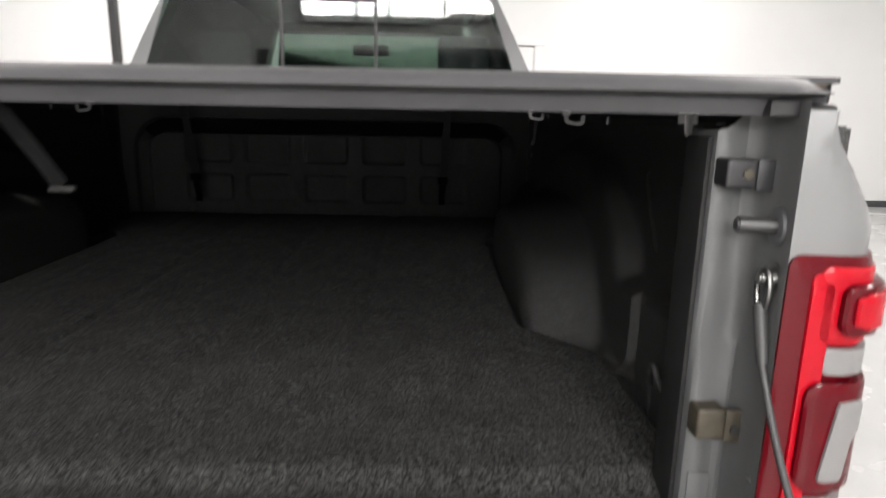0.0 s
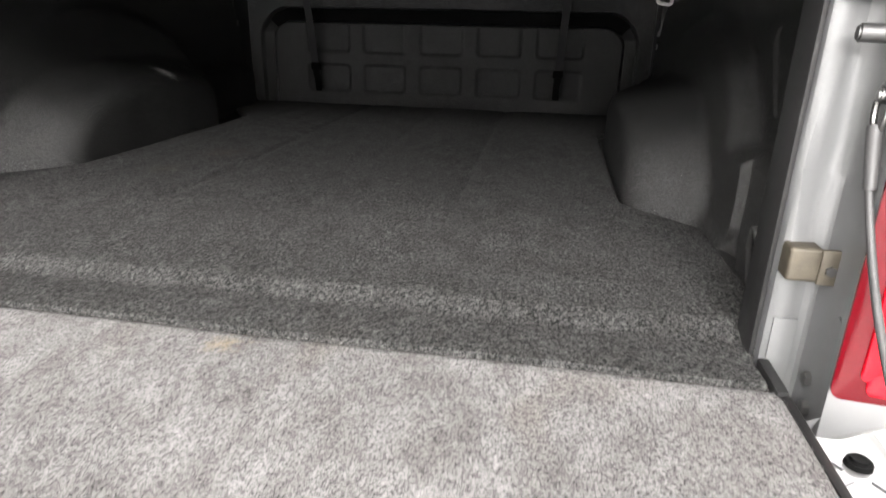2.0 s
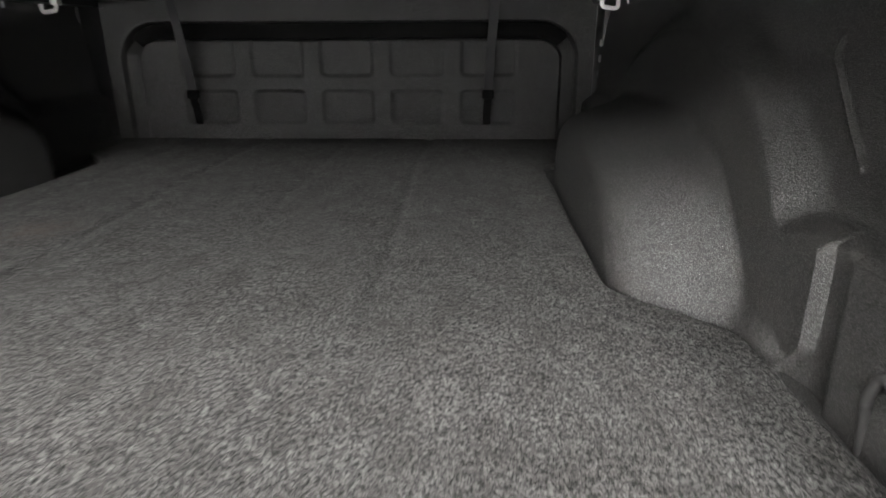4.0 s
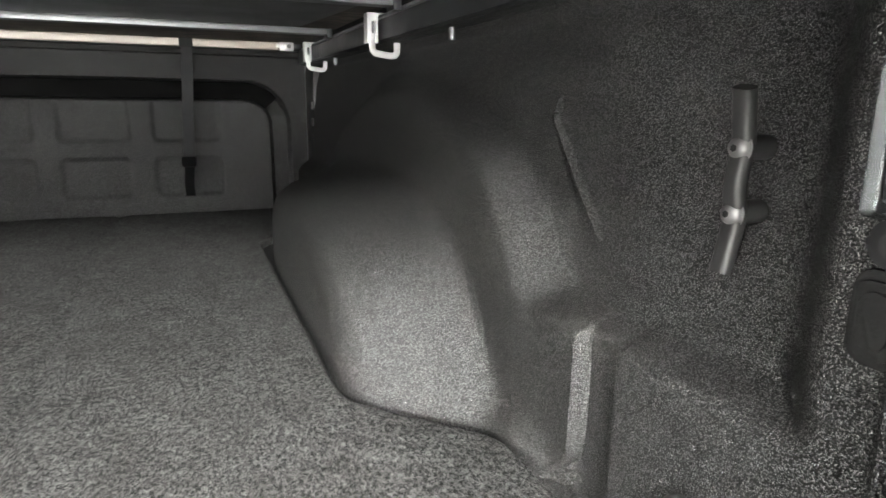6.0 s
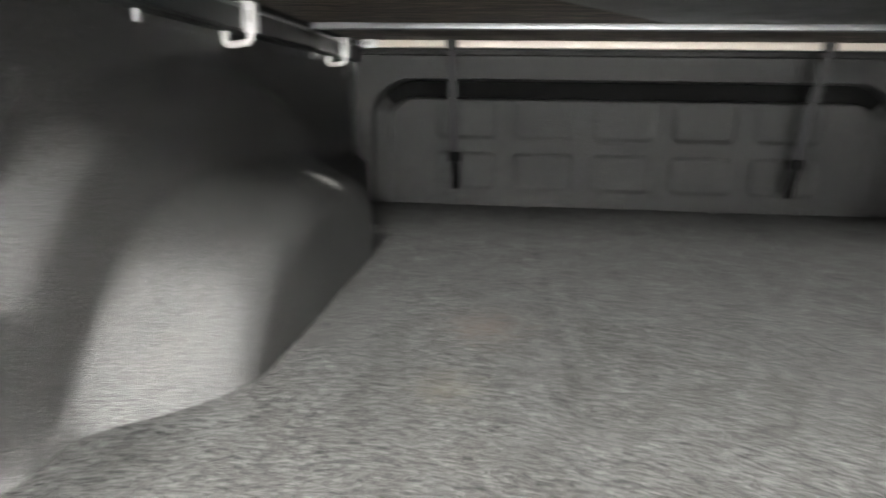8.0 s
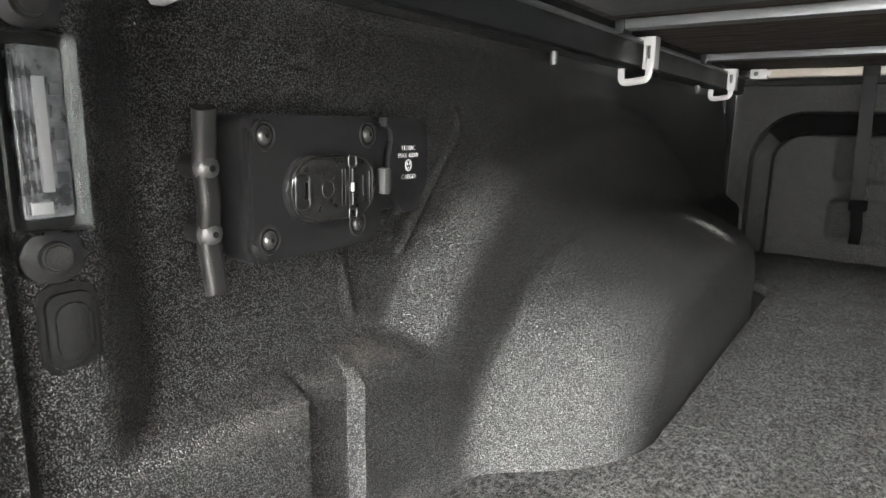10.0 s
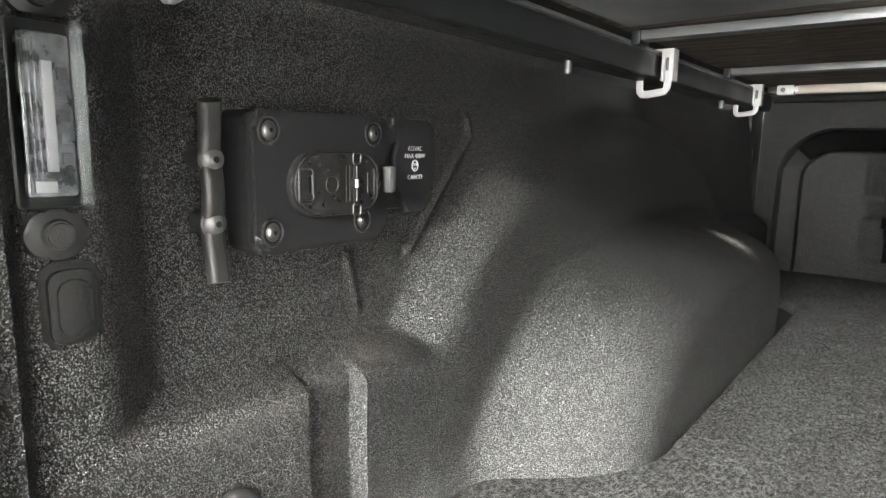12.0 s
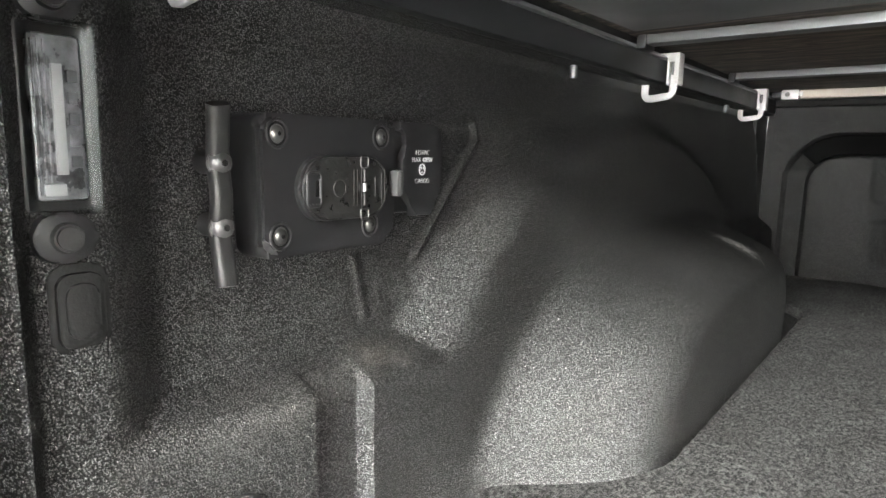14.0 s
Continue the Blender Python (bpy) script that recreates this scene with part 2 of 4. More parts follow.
def pane_material(name, tint, strength):
    """Tinted glass: lets tinted light through, mirrors by Fresnel."""
    m = bpy.data.materials.new(name)
    m.use_nodes = True
    t = m.node_tree
    t.nodes.remove(t.nodes["Principled BSDF"])
    clear, gloss, mix, fres = (t.nodes.new("ShaderNodeBsdf" + k) if k in ("Transparent", "Glossy") else t.nodes.new("Shader" + k)
                               for k in ("Transparent", "Glossy", "NodeMixShader", "NodeFresnel"))
    clear.inputs["Color"].default_value = (*tint, 1)
    gloss.inputs["Roughness"].default_value = 0.03
    fres.inputs["IOR"].default_value = strength
    t.links.new(fres.outputs[0], mix.inputs[0])
    t.links.new(clear.outputs[0], mix.inputs[1])
    t.links.new(gloss.outputs[0], mix.inputs[2])
    t.links.new(mix.outputs[0], t.nodes["Material Output"].inputs["Surface"])
    return m


TINTED = pane_material("tinted_rear_glass", (0.42, 0.50, 0.46), 1.5)
CLEAR = pane_material("clear_polycarbonate", (0.85, 0.87, 0.88), 1.5)
SIDE_GLASS = pane_material("dark_side_glass", (0.12, 0.13, 0.13), 1.4)
SCREEN = pane_material("windscreen_glass", (0.75, 0.85, 0.78), 1.4)


# ---- mesh tools ----
def thing(name, label, category, group="", kind=""):
    return tagged(new(name), label, category, group, kind)


def finish(name, me, material, parent=None, label="", smooth=True):
    me.materials.append(material)
    if smooth:
        me.polygons.foreach_set("use_smooth", [True] * len(me.polygons))
        me.set_sharp_from_angle(angle=radians(38))
    ob = new(name, me)
    if parent:
        ob.parent = parent
    if label:
        tagged(ob, label)
    return ob


def part(name, bm, material, parent=None, label="", smooth=True):
    bmesh.ops.recalc_face_normals(bm, faces=bm.faces)
    me = bpy.data.meshes.new(name)
    bm.to_mesh(me)
    bm.free()
    return finish(name, me, material, parent, label, smooth)


def box(x0, x1, y0, y1, z0, z1, bevel=0.0, seg=2, bm=None):
    bm = bm or bmesh.new()
    made = bmesh.ops.create_cube(bm, size=1.0)["verts"]
    bmesh.ops.scale(bm, vec=(abs(x1 - x0), abs(y1 - y0), abs(z1 - z0)), verts=made)
    bmesh.ops.translate(bm, vec=((x0 + x1) / 2, (y0 + y1) / 2, (z0 + z1) / 2), verts=made)
    if bevel:
        edges = list({e for v in made for e in v.link_edges})
        bmesh.ops.bevel(bm, geom=edges, offset=bevel, segments=seg, affect="EDGES", profile=0.6)
    return bm


def rod(a, b, r, r2=None, n=16, bm=None, bevel=0.0):
    bm = bm or bmesh.new()
    a, b = Vector(a), Vector(b)
    m = Matrix.Translation((a + b) / 2) @ (b - a).to_track_quat("Z", "Y").to_matrix().to_4x4()
    made = bmesh.ops.create_cone(bm, cap_ends=True, segments=n, radius1=r, radius2=r if r2 is None else r2, depth=(b - a).length, matrix=m)["verts"]
    if bevel:
        edges = [e for e in {e for v in made for e in v.link_edges} if len(e.link_faces) == 2 and any(len(f.verts) > 4 for f in e.link_faces)]
        bmesh.ops.bevel(bm, geom=edges, offset=bevel, segments=2, affect="EDGES")
    return bm


def sweep(path, shape, up=(0, 0, 1), bm=None):
    """Sweeps a closed 2D outline along a path of points; shape is (side, up) pairs, or one outline a point."""
    bm = bm or bmesh.new()
    path = [Vector(p) for p in path]
    rings = []
    for i, p in enumerate(path):
        ahead = (path[min(i + 1, len(path) - 1)] - path[max(i - 1, 0)]).normalized()
        side = ahead.cross(Vector(up)).normalized()
        top = side.cross(ahead)
        outline = shape[i] if isinstance(shape[0][0], (tuple, list)) else shape
        rings.append([bm.verts.new(p + side * s + top * u) for s, u in outline])
    for a, b in zip(rings, rings[1:]):
        for k in range(len(a)):
            j = (k + 1) % len(a)
            bm.faces.new((a[k], a[j], b[j], b[k]))
    bm.faces.new(rings[0][::-1])
    bm.faces.new(rings[-1])
    return bm


def ring(r, n=10, squash=1.0):
    return [(r * math.cos(2 * math.pi * i / n), r * squash * math.sin(2 * math.pi * i / n)) for i in range(n)]


def slab(w, h, r=0.0, n=3):
    """A rounded rectangle w by h as an outline."""
    if r <= 0:
        return [(-w / 2, -h / 2), (w / 2, -h / 2), (w / 2, h / 2), (-w / 2, h / 2)]
    pts = []
    for cx, cy, a0 in ((w / 2 - r, h / 2 - r, 0), (-w / 2 + r, h / 2 - r, 90), (-w / 2 + r, -h / 2 + r, 180), (w / 2 - r, -h / 2 + r, 270)):
        for i in range(n + 1):
            a = radians(a0 + 90 * i / n)
            pts.append((cx + r * math.cos(a), cy + r * math.sin(a)))
    return pts


def curve_points(points, per=8):
    """A smooth Catmull-Rom line through points."""
    p = [Vector(q) for q in points]
    p = [2 * p[0] - p[1]] + p + [2 * p[-1] - p[-2]]
    out = []
    for i in range(1, len(p) - 2):
        for k in range(per):
            t = k / per
            a, b, c, d = p[i - 1:i + 3]
            out.append(0.5 * (2 * b + (c - a) * t + (2 * a - 5 * b + 4 * c - d) * t * t + (3 * b - a - 3 * c + d) * t ** 3))
    return out + [p[-2]]


def plate(outline, a, b, axis="x", bevel=0.0, seg=2, bm=None):
    """A flat outline (two coordinates) thickened from a to b along an axis."""
    bm = bm or bmesh.new()
    def at(u, v, w):
        return {"x": (w, u, v), "y": (u, w, v), "z": (u, v, w)}[axis]
    lo = [bm.verts.new(at(u, v, a)) for u, v in outline]
    hi = [bm.verts.new(at(u, v, b)) for u, v in outline]
    n = len(lo)
    bm.faces.new(lo[::-1])
    top = bm.faces.new(hi)
    for i in range(n):
        bm.faces.new((lo[i], lo[(i + 1) % n], hi[(i + 1) % n], hi[i]))
    if bevel:
        bmesh.ops.bevel(bm, geom=list(top.edges), offset=bevel, segments=seg, affect="EDGES", profile=0.6)
    return bm


def sheet(xs, close=None):
    """A mesh from a numpy grid of points (rows, columns, 3); close: a function that gives the back of each edge point."""
    rows, cols, _ = xs.shape
    idx = np.arange(rows * cols).reshape(rows, cols)
    faces = np.stack([idx[:-1, :-1], idx[:-1, 1:], idx[1:, 1:], idx[1:, :-1]], -1).reshape(-1, 4)
    verts = xs.reshape(-1, 3)
    faces = faces.tolist()
    verts = verts.tolist()
    if close:
        border = list(idx[0]) + list(idx[1:, -1]) + list(idx[-1, -2::-1]) + list(idx[-2:0:-1, 0])
        start = len(verts)
        verts += [close(verts[i]) for i in border]
        n = len(border)
        for k in range(n):
            faces.append([border[k], start + k, start + (k + 1) % n, border[(k + 1) % n]])
        faces.append([start + k for k in range(n)][::-1])
    me = bpy.data.meshes.new("sheet")
    me.from_pydata(verts, [], faces)
    me.update()
    return me


def smooth(a, b, v):
    t = np.clip((v - a) / (b - a), 0, 1)
    return t * t * (3 - 2 * t)


# ---- showroom ----
GROUND = -0.95
TOP = 3.1
X0, X1, Y0, Y1 = -6.5, 7.8, -8.1, 9.0


def structure(name, bm, material, label, category):
    return tagged(part(name, bm, material), label, category, kind="structure")


structure("floor", box(X0 - 0.2, X1 + 0.2, Y0 - 0.2, Y1 + 0.2, GROUND - 0.2, GROUND), FLOOR, "pale grey glossy epoxy showroom floor", "floor")
structure("ceiling", box(X0 - 0.2, X1 + 0.2, Y0 - 0.2, Y1 + 0.2, TOP, TOP + 0.2), CEILING, "plain white painted showroom ceiling", "ceiling")
structure("wall_north", box(X0 - 0.2, X1 + 0.2, Y1, Y1 + 0.2, GROUND, TOP), WALL, "plain white painted wall ahead of the truck", "wall")
structure("wall_south", box(X0 - 0.2, X1 + 0.2, Y0 - 0.2, Y0, GROUND, TOP), WALL, "plain white painted wall behind the truck", "wall")
structure("wall_west", box(X0 - 0.2, X0, Y0, Y1, GROUND, TOP), WALL, "plain white painted side wall of the showroom", "wall")
structure("wall_east", box(X1, X1 + 0.2, Y0, Y1, GROUND, TOP), WALL, "plain white painted side wall of the showroom", "wall")
structure("baseboard_1", box(X0, X1, Y1 - 0.02, Y1 - 0.002, GROUND, GROUND + 0.1, 0.004), DARKTRIM, "dark grey skirting along the white wall", "baseboard")
structure("baseboard_2", box(X1 - 0.02, X1 - 0.002, Y0, Y1 - 0.03, GROUND, GROUND + 0.1, 0.004), DARKTRIM, "dark grey skirting along the white wall", "baseboard")


# unseen glazed doors and high windows added for the lamps, sign board between
glazing = tagged(part("added_window_1", box(-2.25, 2.25, Y0 + 0.005, Y0 + 0.06, 0.87, 0.95, 0.006), DARKTRIM), "unseen glazed doors added in dark grey frames", "window", kind="structure")
for x in np.linspace(-2.2, 2.2, 5):
    part("window_frame", box(x - 0.04, x + 0.04, Y0 + 0.005, Y0 + 0.09, GROUND, 0.87, 0.006), DARKTRIM, glazing)
for x in (-1.65, -0.55, 0.55, 1.65):
    part("pane", box(x - 0.5, x + 0.5, Y0 + 0.01, Y0 + 0.03, GROUND + 0.02, 0.86, 0.003), DARK_PANE, glazing, "milky door glass")
high = tagged(part("added_window_2", box(-2.25, 2.25, Y0 + 0.005, Y0 + 0.06, 2.91, 2.96, 0.006), DARKTRIM), "unseen high windows added in dark grey frames", "window", kind="structure")
part("window_sill", box(-2.25, 2.25, Y0 + 0.005, Y0 + 0.08, 2.03, 2.09, 0.006), DARKTRIM, high)
for x in np.linspace(-2.2, 2.2, 5):
    part("window_frame", box(x - 0.03, x + 0.03, Y0 + 0.005, Y0 + 0.09, 2.09, 2.91, 0.006), DARKTRIM, high)
sign = thing("sign_board", "long charcoal sign board on the white wall", "sign")
part("board", box(-3.7, 2.9, Y0 + 0.003, Y0 + 0.04, 1.0, 1.55, 0.005), SIGN, sign)
for x, w in ((-2.7, 0.25), (-2.3, 0.42), (-1.75, 0.45), (-1.2, 0.4), (-0.65, 0.45), (-0.1, 0.4), (0.45, 0.42), (1.0, 0.42), (1.6, 0.3), (2.05, 0.3), (2.45, 0.3)):
    part("letter_bar", box(x - w / 2, x + w / 2, Y0 + 0.04, Y0 + 0.055, 1.12, 1.40, 0.004), RUBBER, sign, "black letter bar")
# roller door track and a white door casing on the far wall
track = tagged(part("door_1", box(-6.4, -4.25, Y1 - 0.06, Y1 - 0.005, GROUND, 2.6, 0.01), WALL), "white sectional roller door in steel tracks", "door", kind="structure")
for x in (-6.45, -4.2):
    part("track", box(x - 0.05, x + 0.05, Y1 - 0.12, Y1 - 0.006, GROUND, 2.7, 0.006), CABLE, track, "grey steel door track")
for z in (-0.35, 0.25, 0.85, 1.45, 2.05):
    part("seam", box(-6.38, -4.27, Y1 - 0.066, Y1 - 0.058, z - 0.004, z + 0.004, 0.001), WALL, track)
casing = tagged(part("door_2", box(1.05, 1.95, Y1 - 0.04, Y1 - 0.004, GROUND, 1.36, 0.006), WALL), "plain white door in a white casing", "door", kind="structure")
for x in (1.0, 2.0):
    part("casing", box(x - 0.05, x + 0.05, Y1 - 0.07, Y1 - 0.003, GROUND, 1.45, 0.006), CEILING, casing)
part("casing", box(0.9, 2.1, Y1 - 0.075, Y1 - 0.003, 1.38, 1.48, 0.006), CEILING, casing)


# ---- pickup truck: bed ----
truck = thing("pickup_truck", "silver pickup truck with its tailgate lowered and a black sprayed bed", "truck")
BED_END = 2.03


def pressing(y, z, e):
    """How far the bed side stands in from its outermost inner skin: pillar, ledges, arch and wheel well, unrounded."""
    # rear pillar with lip, groove and flat
    back = y + 0.016
    d = 0.040 * (1 - smooth(0.168, 0.232, back))
    d = np.maximum(d, (0.088 + e) * (1 - smooth(0.075, 0.105, back)))
    d = np.maximum(d, (0.040 + 0.020 * np.exp(-((back - 0.124) / 0.008) ** 2)) * (back < 0.165))
    # lower ledge: a sloping shelf over a panel that steps back at a groove
    ledge_z = 0.152 + 0.004 * np.sin(y * 9)
    low = 1 - smooth(ledge_z - 0.005, ledge_z + 0.021, z)
    rise = 0.044 - 0.014 * smooth(0.311, 0.318, y)
    # outer arch: a plateau round the wheel well, with a broad sloping edge above the ledge and a steep rib below it
    rho2 = np.sqrt((np.abs(y - 0.995) / 0.622) ** 2 + (np.maximum(z, 0.10) / 0.40) ** 2)
    arch = 0.046 * smooth(1.005, 0.895, rho2)
    arch = np.maximum(arch, 0.046 * smooth(0.0, 0.0105, y - 0.360 - 0.035 * smooth(0.048, -0.02, z) ** 2) * smooth(0.172, 0.140, z))
    # wheel well
    rear, up = np.abs(y - 1.055), np.maximum(z + 0.004, 0)
    rho = np.where(y < 1.055, ((rear / (0.520 + 0.070 * np.exp(-up / 0.045))) ** 2.4 + (up / 0.236) ** 2.4) ** (1 / 2.4), ((rear / 0.43) ** 4 + (up / 0.232) ** 4) ** 0.25)
    u = np.clip((1 - rho) / 0.385, 0, 1)
    dome = (0.191 + e) * (1 - (1 - u) ** 2.5) ** (1.08 + 0.35 * np.exp(-up / 0.05))
    k = 0.004
    d = k * np.log(np.exp(d / k) + np.exp(rise * low / k) + np.exp(arch / k)) - k * math.log(3)
    # the well meets the arch in a soft hollow
    near = np.maximum(0.04 - np.abs(d - dome), 0) / 0.04
    d = np.maximum(d, dome) + near ** 2 * 0.009 * smooth(0.0, 0.03, dome)
    # cove along the floor
    cove = 0.058 * np.clip(1 - z / 0.07, 0, 1) ** 2.0 * smooth(0.335, 0.45, y)
    near = np.maximum(0.03 - np.abs(d - cove), 0) / 0.03
    return np.maximum(d, cove) + near ** 2 * 0.0075 * smooth(0.0, 0.02, cove)


def inward(y, z, e, lag):
    """The same with the wheel well, arch and cove rounded over, and the two creases in the skin."""
    def moved(a, b):
        return pressing(a - lag * smooth(0.22, 0.30, a), b, e)
    soft = moved(y, z) * 0.12
    for r, w in ((0.010, 0.055), (0.019, 0.055)):
        for k in range(8):
            a = 2 * math.pi * (k + 0.5 * (r > 0.015)) / 8
            soft = soft + w * moved(y + r * math.cos(a), z + r * math.sin(a))
    mix = smooth(0.42, 0.48, y)
    d = moved(y, z) * (1 - mix) + soft * mix
    # slanting crease and short upright crease
    def crease(p, q, tall, wide):
        (y1, z1), (y2, z2) = p, q
        t = np.clip(((y - y1) * (y2 - y1) + (z - z1) * (z2 - z1)) / ((y2 - y1) ** 2 + (z2 - z1) ** 2), 0, 1)
        dist = np.hypot(y - y1 - t * (y2 - y1), z - z1 - t * (z2 - z1))
        return tall * np.exp(-(dist / wide) ** 2)
    cy, cz = (0.0, 0.0) if lag > 0 else (0.045, 0.013)
    c = np.maximum(crease((0.531 + cy, 0.334 + cz), (0.418 + cy, 0.222 + cz), 0.0052, 0.0042), crease((0.531 + cy, 0.334 + cz), (0.526 + cy, 0.352 + cz), 0.0045, 0.0042))
    if lag < 0:
        c = np.maximum(c, crease((0.383, 0.238), (0.389, 0.190), 0.003, 0.0045))
    d = d + c
    return d


for side in (1, -1):
    SKIN, lag = (0.858, 0.013) if side > 0 else (0.848, -0.013)
    ys = np.concatenate([np.arange(0.012, 0.65, 0.0027), np.arange(0.65, 1.7, 0.006), np.arange(1.7, 1.926, 0.012)])
    zs = np.linspace(-0.03, 0.4515, 140)
    Y, Z = np.meshgrid(ys, zs, indexing="ij")
    wob = 0.0009 * np.sin(Y * 23 + Z * 17) * np.sin(Z * 31 - Y * 11)
    lean = 0.10 * np.maximum(Z - 0.15, 0) + 0.008 * smooth(0.375, 0.44, Z)
    X = side * (SKIN + lean * smooth(0.16, 0.26, Y) - inward(Y, Z, SKIN - 0.855, lag) + wob)
    curl = smooth(0.434, 0.4515, Z) ** 1.6 * smooth(0.10, 0.16, Y)
    X = X * (1 - curl) + side * 0.880 * curl
    grid = np.stack([X, Y, Z], -1)
    if side > 0:
        grid = grid[:, ::-1]
    me = sheet(grid, close=lambda v, s=side: (s * 0.915, v[1], v[2]))
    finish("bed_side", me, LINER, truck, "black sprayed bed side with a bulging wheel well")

# corrugated floor under the carpet
fx = np.arange(-0.86, 0.8601, 0.01)
fy = np.array([0.014, 0.5, 1.0, 1.5, 2.06])
FX, FY = np.meshgrid(fx, fy, indexing="ij")
FZ = -0.026 + 0.006 * smooth(-0.3, 0.3, np.sin(FX * 2 * math.pi / 0.16))
finish("bed_floor", sheet(np.stack([FX, FY, FZ], -1), close=lambda v: (v[0], v[1], -0.06)), LINER, truck)


# front panel: beam above, deep channel, pressed field below
def channel(x, z):
    """Distance from the line of the channel that runs under the beam and down both ends."""
    r = 0.11
    hx, top = 0.785, 0.372
    ax = np.abs(x)
    qx, qz = ax - (hx - r), z - (top - r)
    return np.where((qx > 0) & (qz > 0), np.hypot(qx, qz) - r, np.maximum(qx - r, qz - r))


def pressed(x, z):
    f = np.zeros_like(x)
    edges = [(-0.60, -0.407), (-0.343, -0.157), (-0.0925, 0.0925), (0.157, 0.343), (0.407, 0.60)]
    for lo, hi in edges:
        for z0, z1 in ((0.218, 0.45), (0.052, 0.168)):
            cx, hw = (lo + hi) / 2, (hi - lo) / 2
            qx, qz = np.abs(x - cx) - hw + 0.02, np.abs(z - (z0 + z1) / 2) - (z1 - z0) / 2 + 0.02
            dist = np.hypot(np.maximum(qx, 0), np.maximum(qz, 0)) + np.minimum(np.maximum(qx, qz), 0) - 0.02
            f = np.maximum(f, smooth(0.006, -0.009, dist))
    return f


px = np.arange(-0.868, 0.8701, 0.0056)
pz = np.arange(-0.02, 0.4751, 0.005)
PX, PZ = np.meshgrid(px, pz, indexing="ij")
cd = channel(PX, PZ)
groove = smooth(0.034, 0.022, np.abs(cd)) 
inside = smooth(-0.02, -0.028, cd)
ends = smooth(0.29, 0.35, PZ)
PY = BED_END + groove * (0.018 + 0.03 * ends) + inside * (0.003 + 0.010 * pressed(PX, PZ)) + 0.0008 * np.sin(PX * 19 + PZ * 13)
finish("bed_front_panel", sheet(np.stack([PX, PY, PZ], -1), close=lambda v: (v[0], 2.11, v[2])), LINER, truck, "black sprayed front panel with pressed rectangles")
# black strip added in the channel, whose shade is put into its colour
dark_line = [(-0.675 + 0.11 * math.cos(radians(a)), 2.0655, 0.262 + 0.11 * math.sin(radians(a))) for a in range(140, 89, -5)]
dark_line += [(-x, y, z) for x, y, z in dark_line[::-1]]
part("channel_dark_strip", sweep(dark_line, slab(0.052, 0.017, 0.004), up=(0, 1, 0)), PITCH, truck, "black strip added to darken the panel channel")

# front corner posts with their clips
for side in (1, -1):
    part("corner_post", box(side * 0.872, side * 0.914, 1.915, 2.05, -0.02, 0.4535, 0.006), BLACK, truck)
    skin = 0.876
    for z in (0.13, 0.18, 0.23, 0.28, 0.33):
        part("post_clip", box(side * (skin - 0.010), side * (skin + 0.022), 1.927, 1.943, z - 0.011, z + 0.011, 0.003), BLACK, truck)
    part("post_strip", box(side * (skin - 0.002), side * (skin + 0.02), 1.955, 1.985, -0.02, 0.44, 0.004), CLEAT, truck)

# painted flange and cap of the bed rails
for side in (1, -1):
    flange = [(side * 0.915, 0.4518), (side * 0.852, 0.4518), (side * 0.849, 0.4528), (side * 0.852, 0.4540), (side * 0.915, 0.4540)]
    part("rail_flange", plate(flange, 0.02, 2.06, "y"), LINER, truck, "sprayed flange under the bed rail")
    cap = [(side * 0.868, 0.455), (side * 0.868, 0.484), (side * 0.872, 0.488), (side * 0.882, 0.484), (side * 0.892, 0.468), (side * 0.90, 0.455)]
    part("rail_cap", plate(cap, 0.05, 2.06, "y"), BLACK, truck, "black moulded rail cap")
    for y in (0.79, 1.55):
        part("flange_bolt", rod((side * 0.862, y, 0.451), (side * 0.862, y, 0.434), 0.0055, 0.005, 14, bevel=0.001), BARS, truck, "steel flange bolt")


# ---- pickup truck: rear quarter, jambs and tail lamps ----
def plan(u, z=0.0):
    """The outer line of the quarter seen from above, u in metres from its inner rear corner; tucked in towards the top."""
    tuck = min(0.046, 0.046 * max(0.0, (z - 0.36) / 0.09) ** 1.2)
    flat = 0.872 - 0.9 * tuck
    pts = [(0.810, -0.084), (flat, -0.090)]
    for i in range(1, 9):
        a = radians(90 * i / 8)
        pts.append((flat + (0.05 - tuck * 0.5) * math.sin(a), -0.090 + 0.15 * (1 - math.cos(a))))
    pts += [(0.916, 0.17), (0.922, 2.08)]
    left = u
    for (x1, y1), (x2, y2) in zip(pts, pts[1:]):
        step = math.hypot(x2 - x1, y2 - y1)
        if left <= step or (x2, y2) == pts[-1]:
            t = left / step
            nx, ny = (y2 - y1) / step, -(x2 - x1) / step
            return x1 + t * (x2 - x1), y1 + t * (y2 - y1), nx, ny
        left -= step


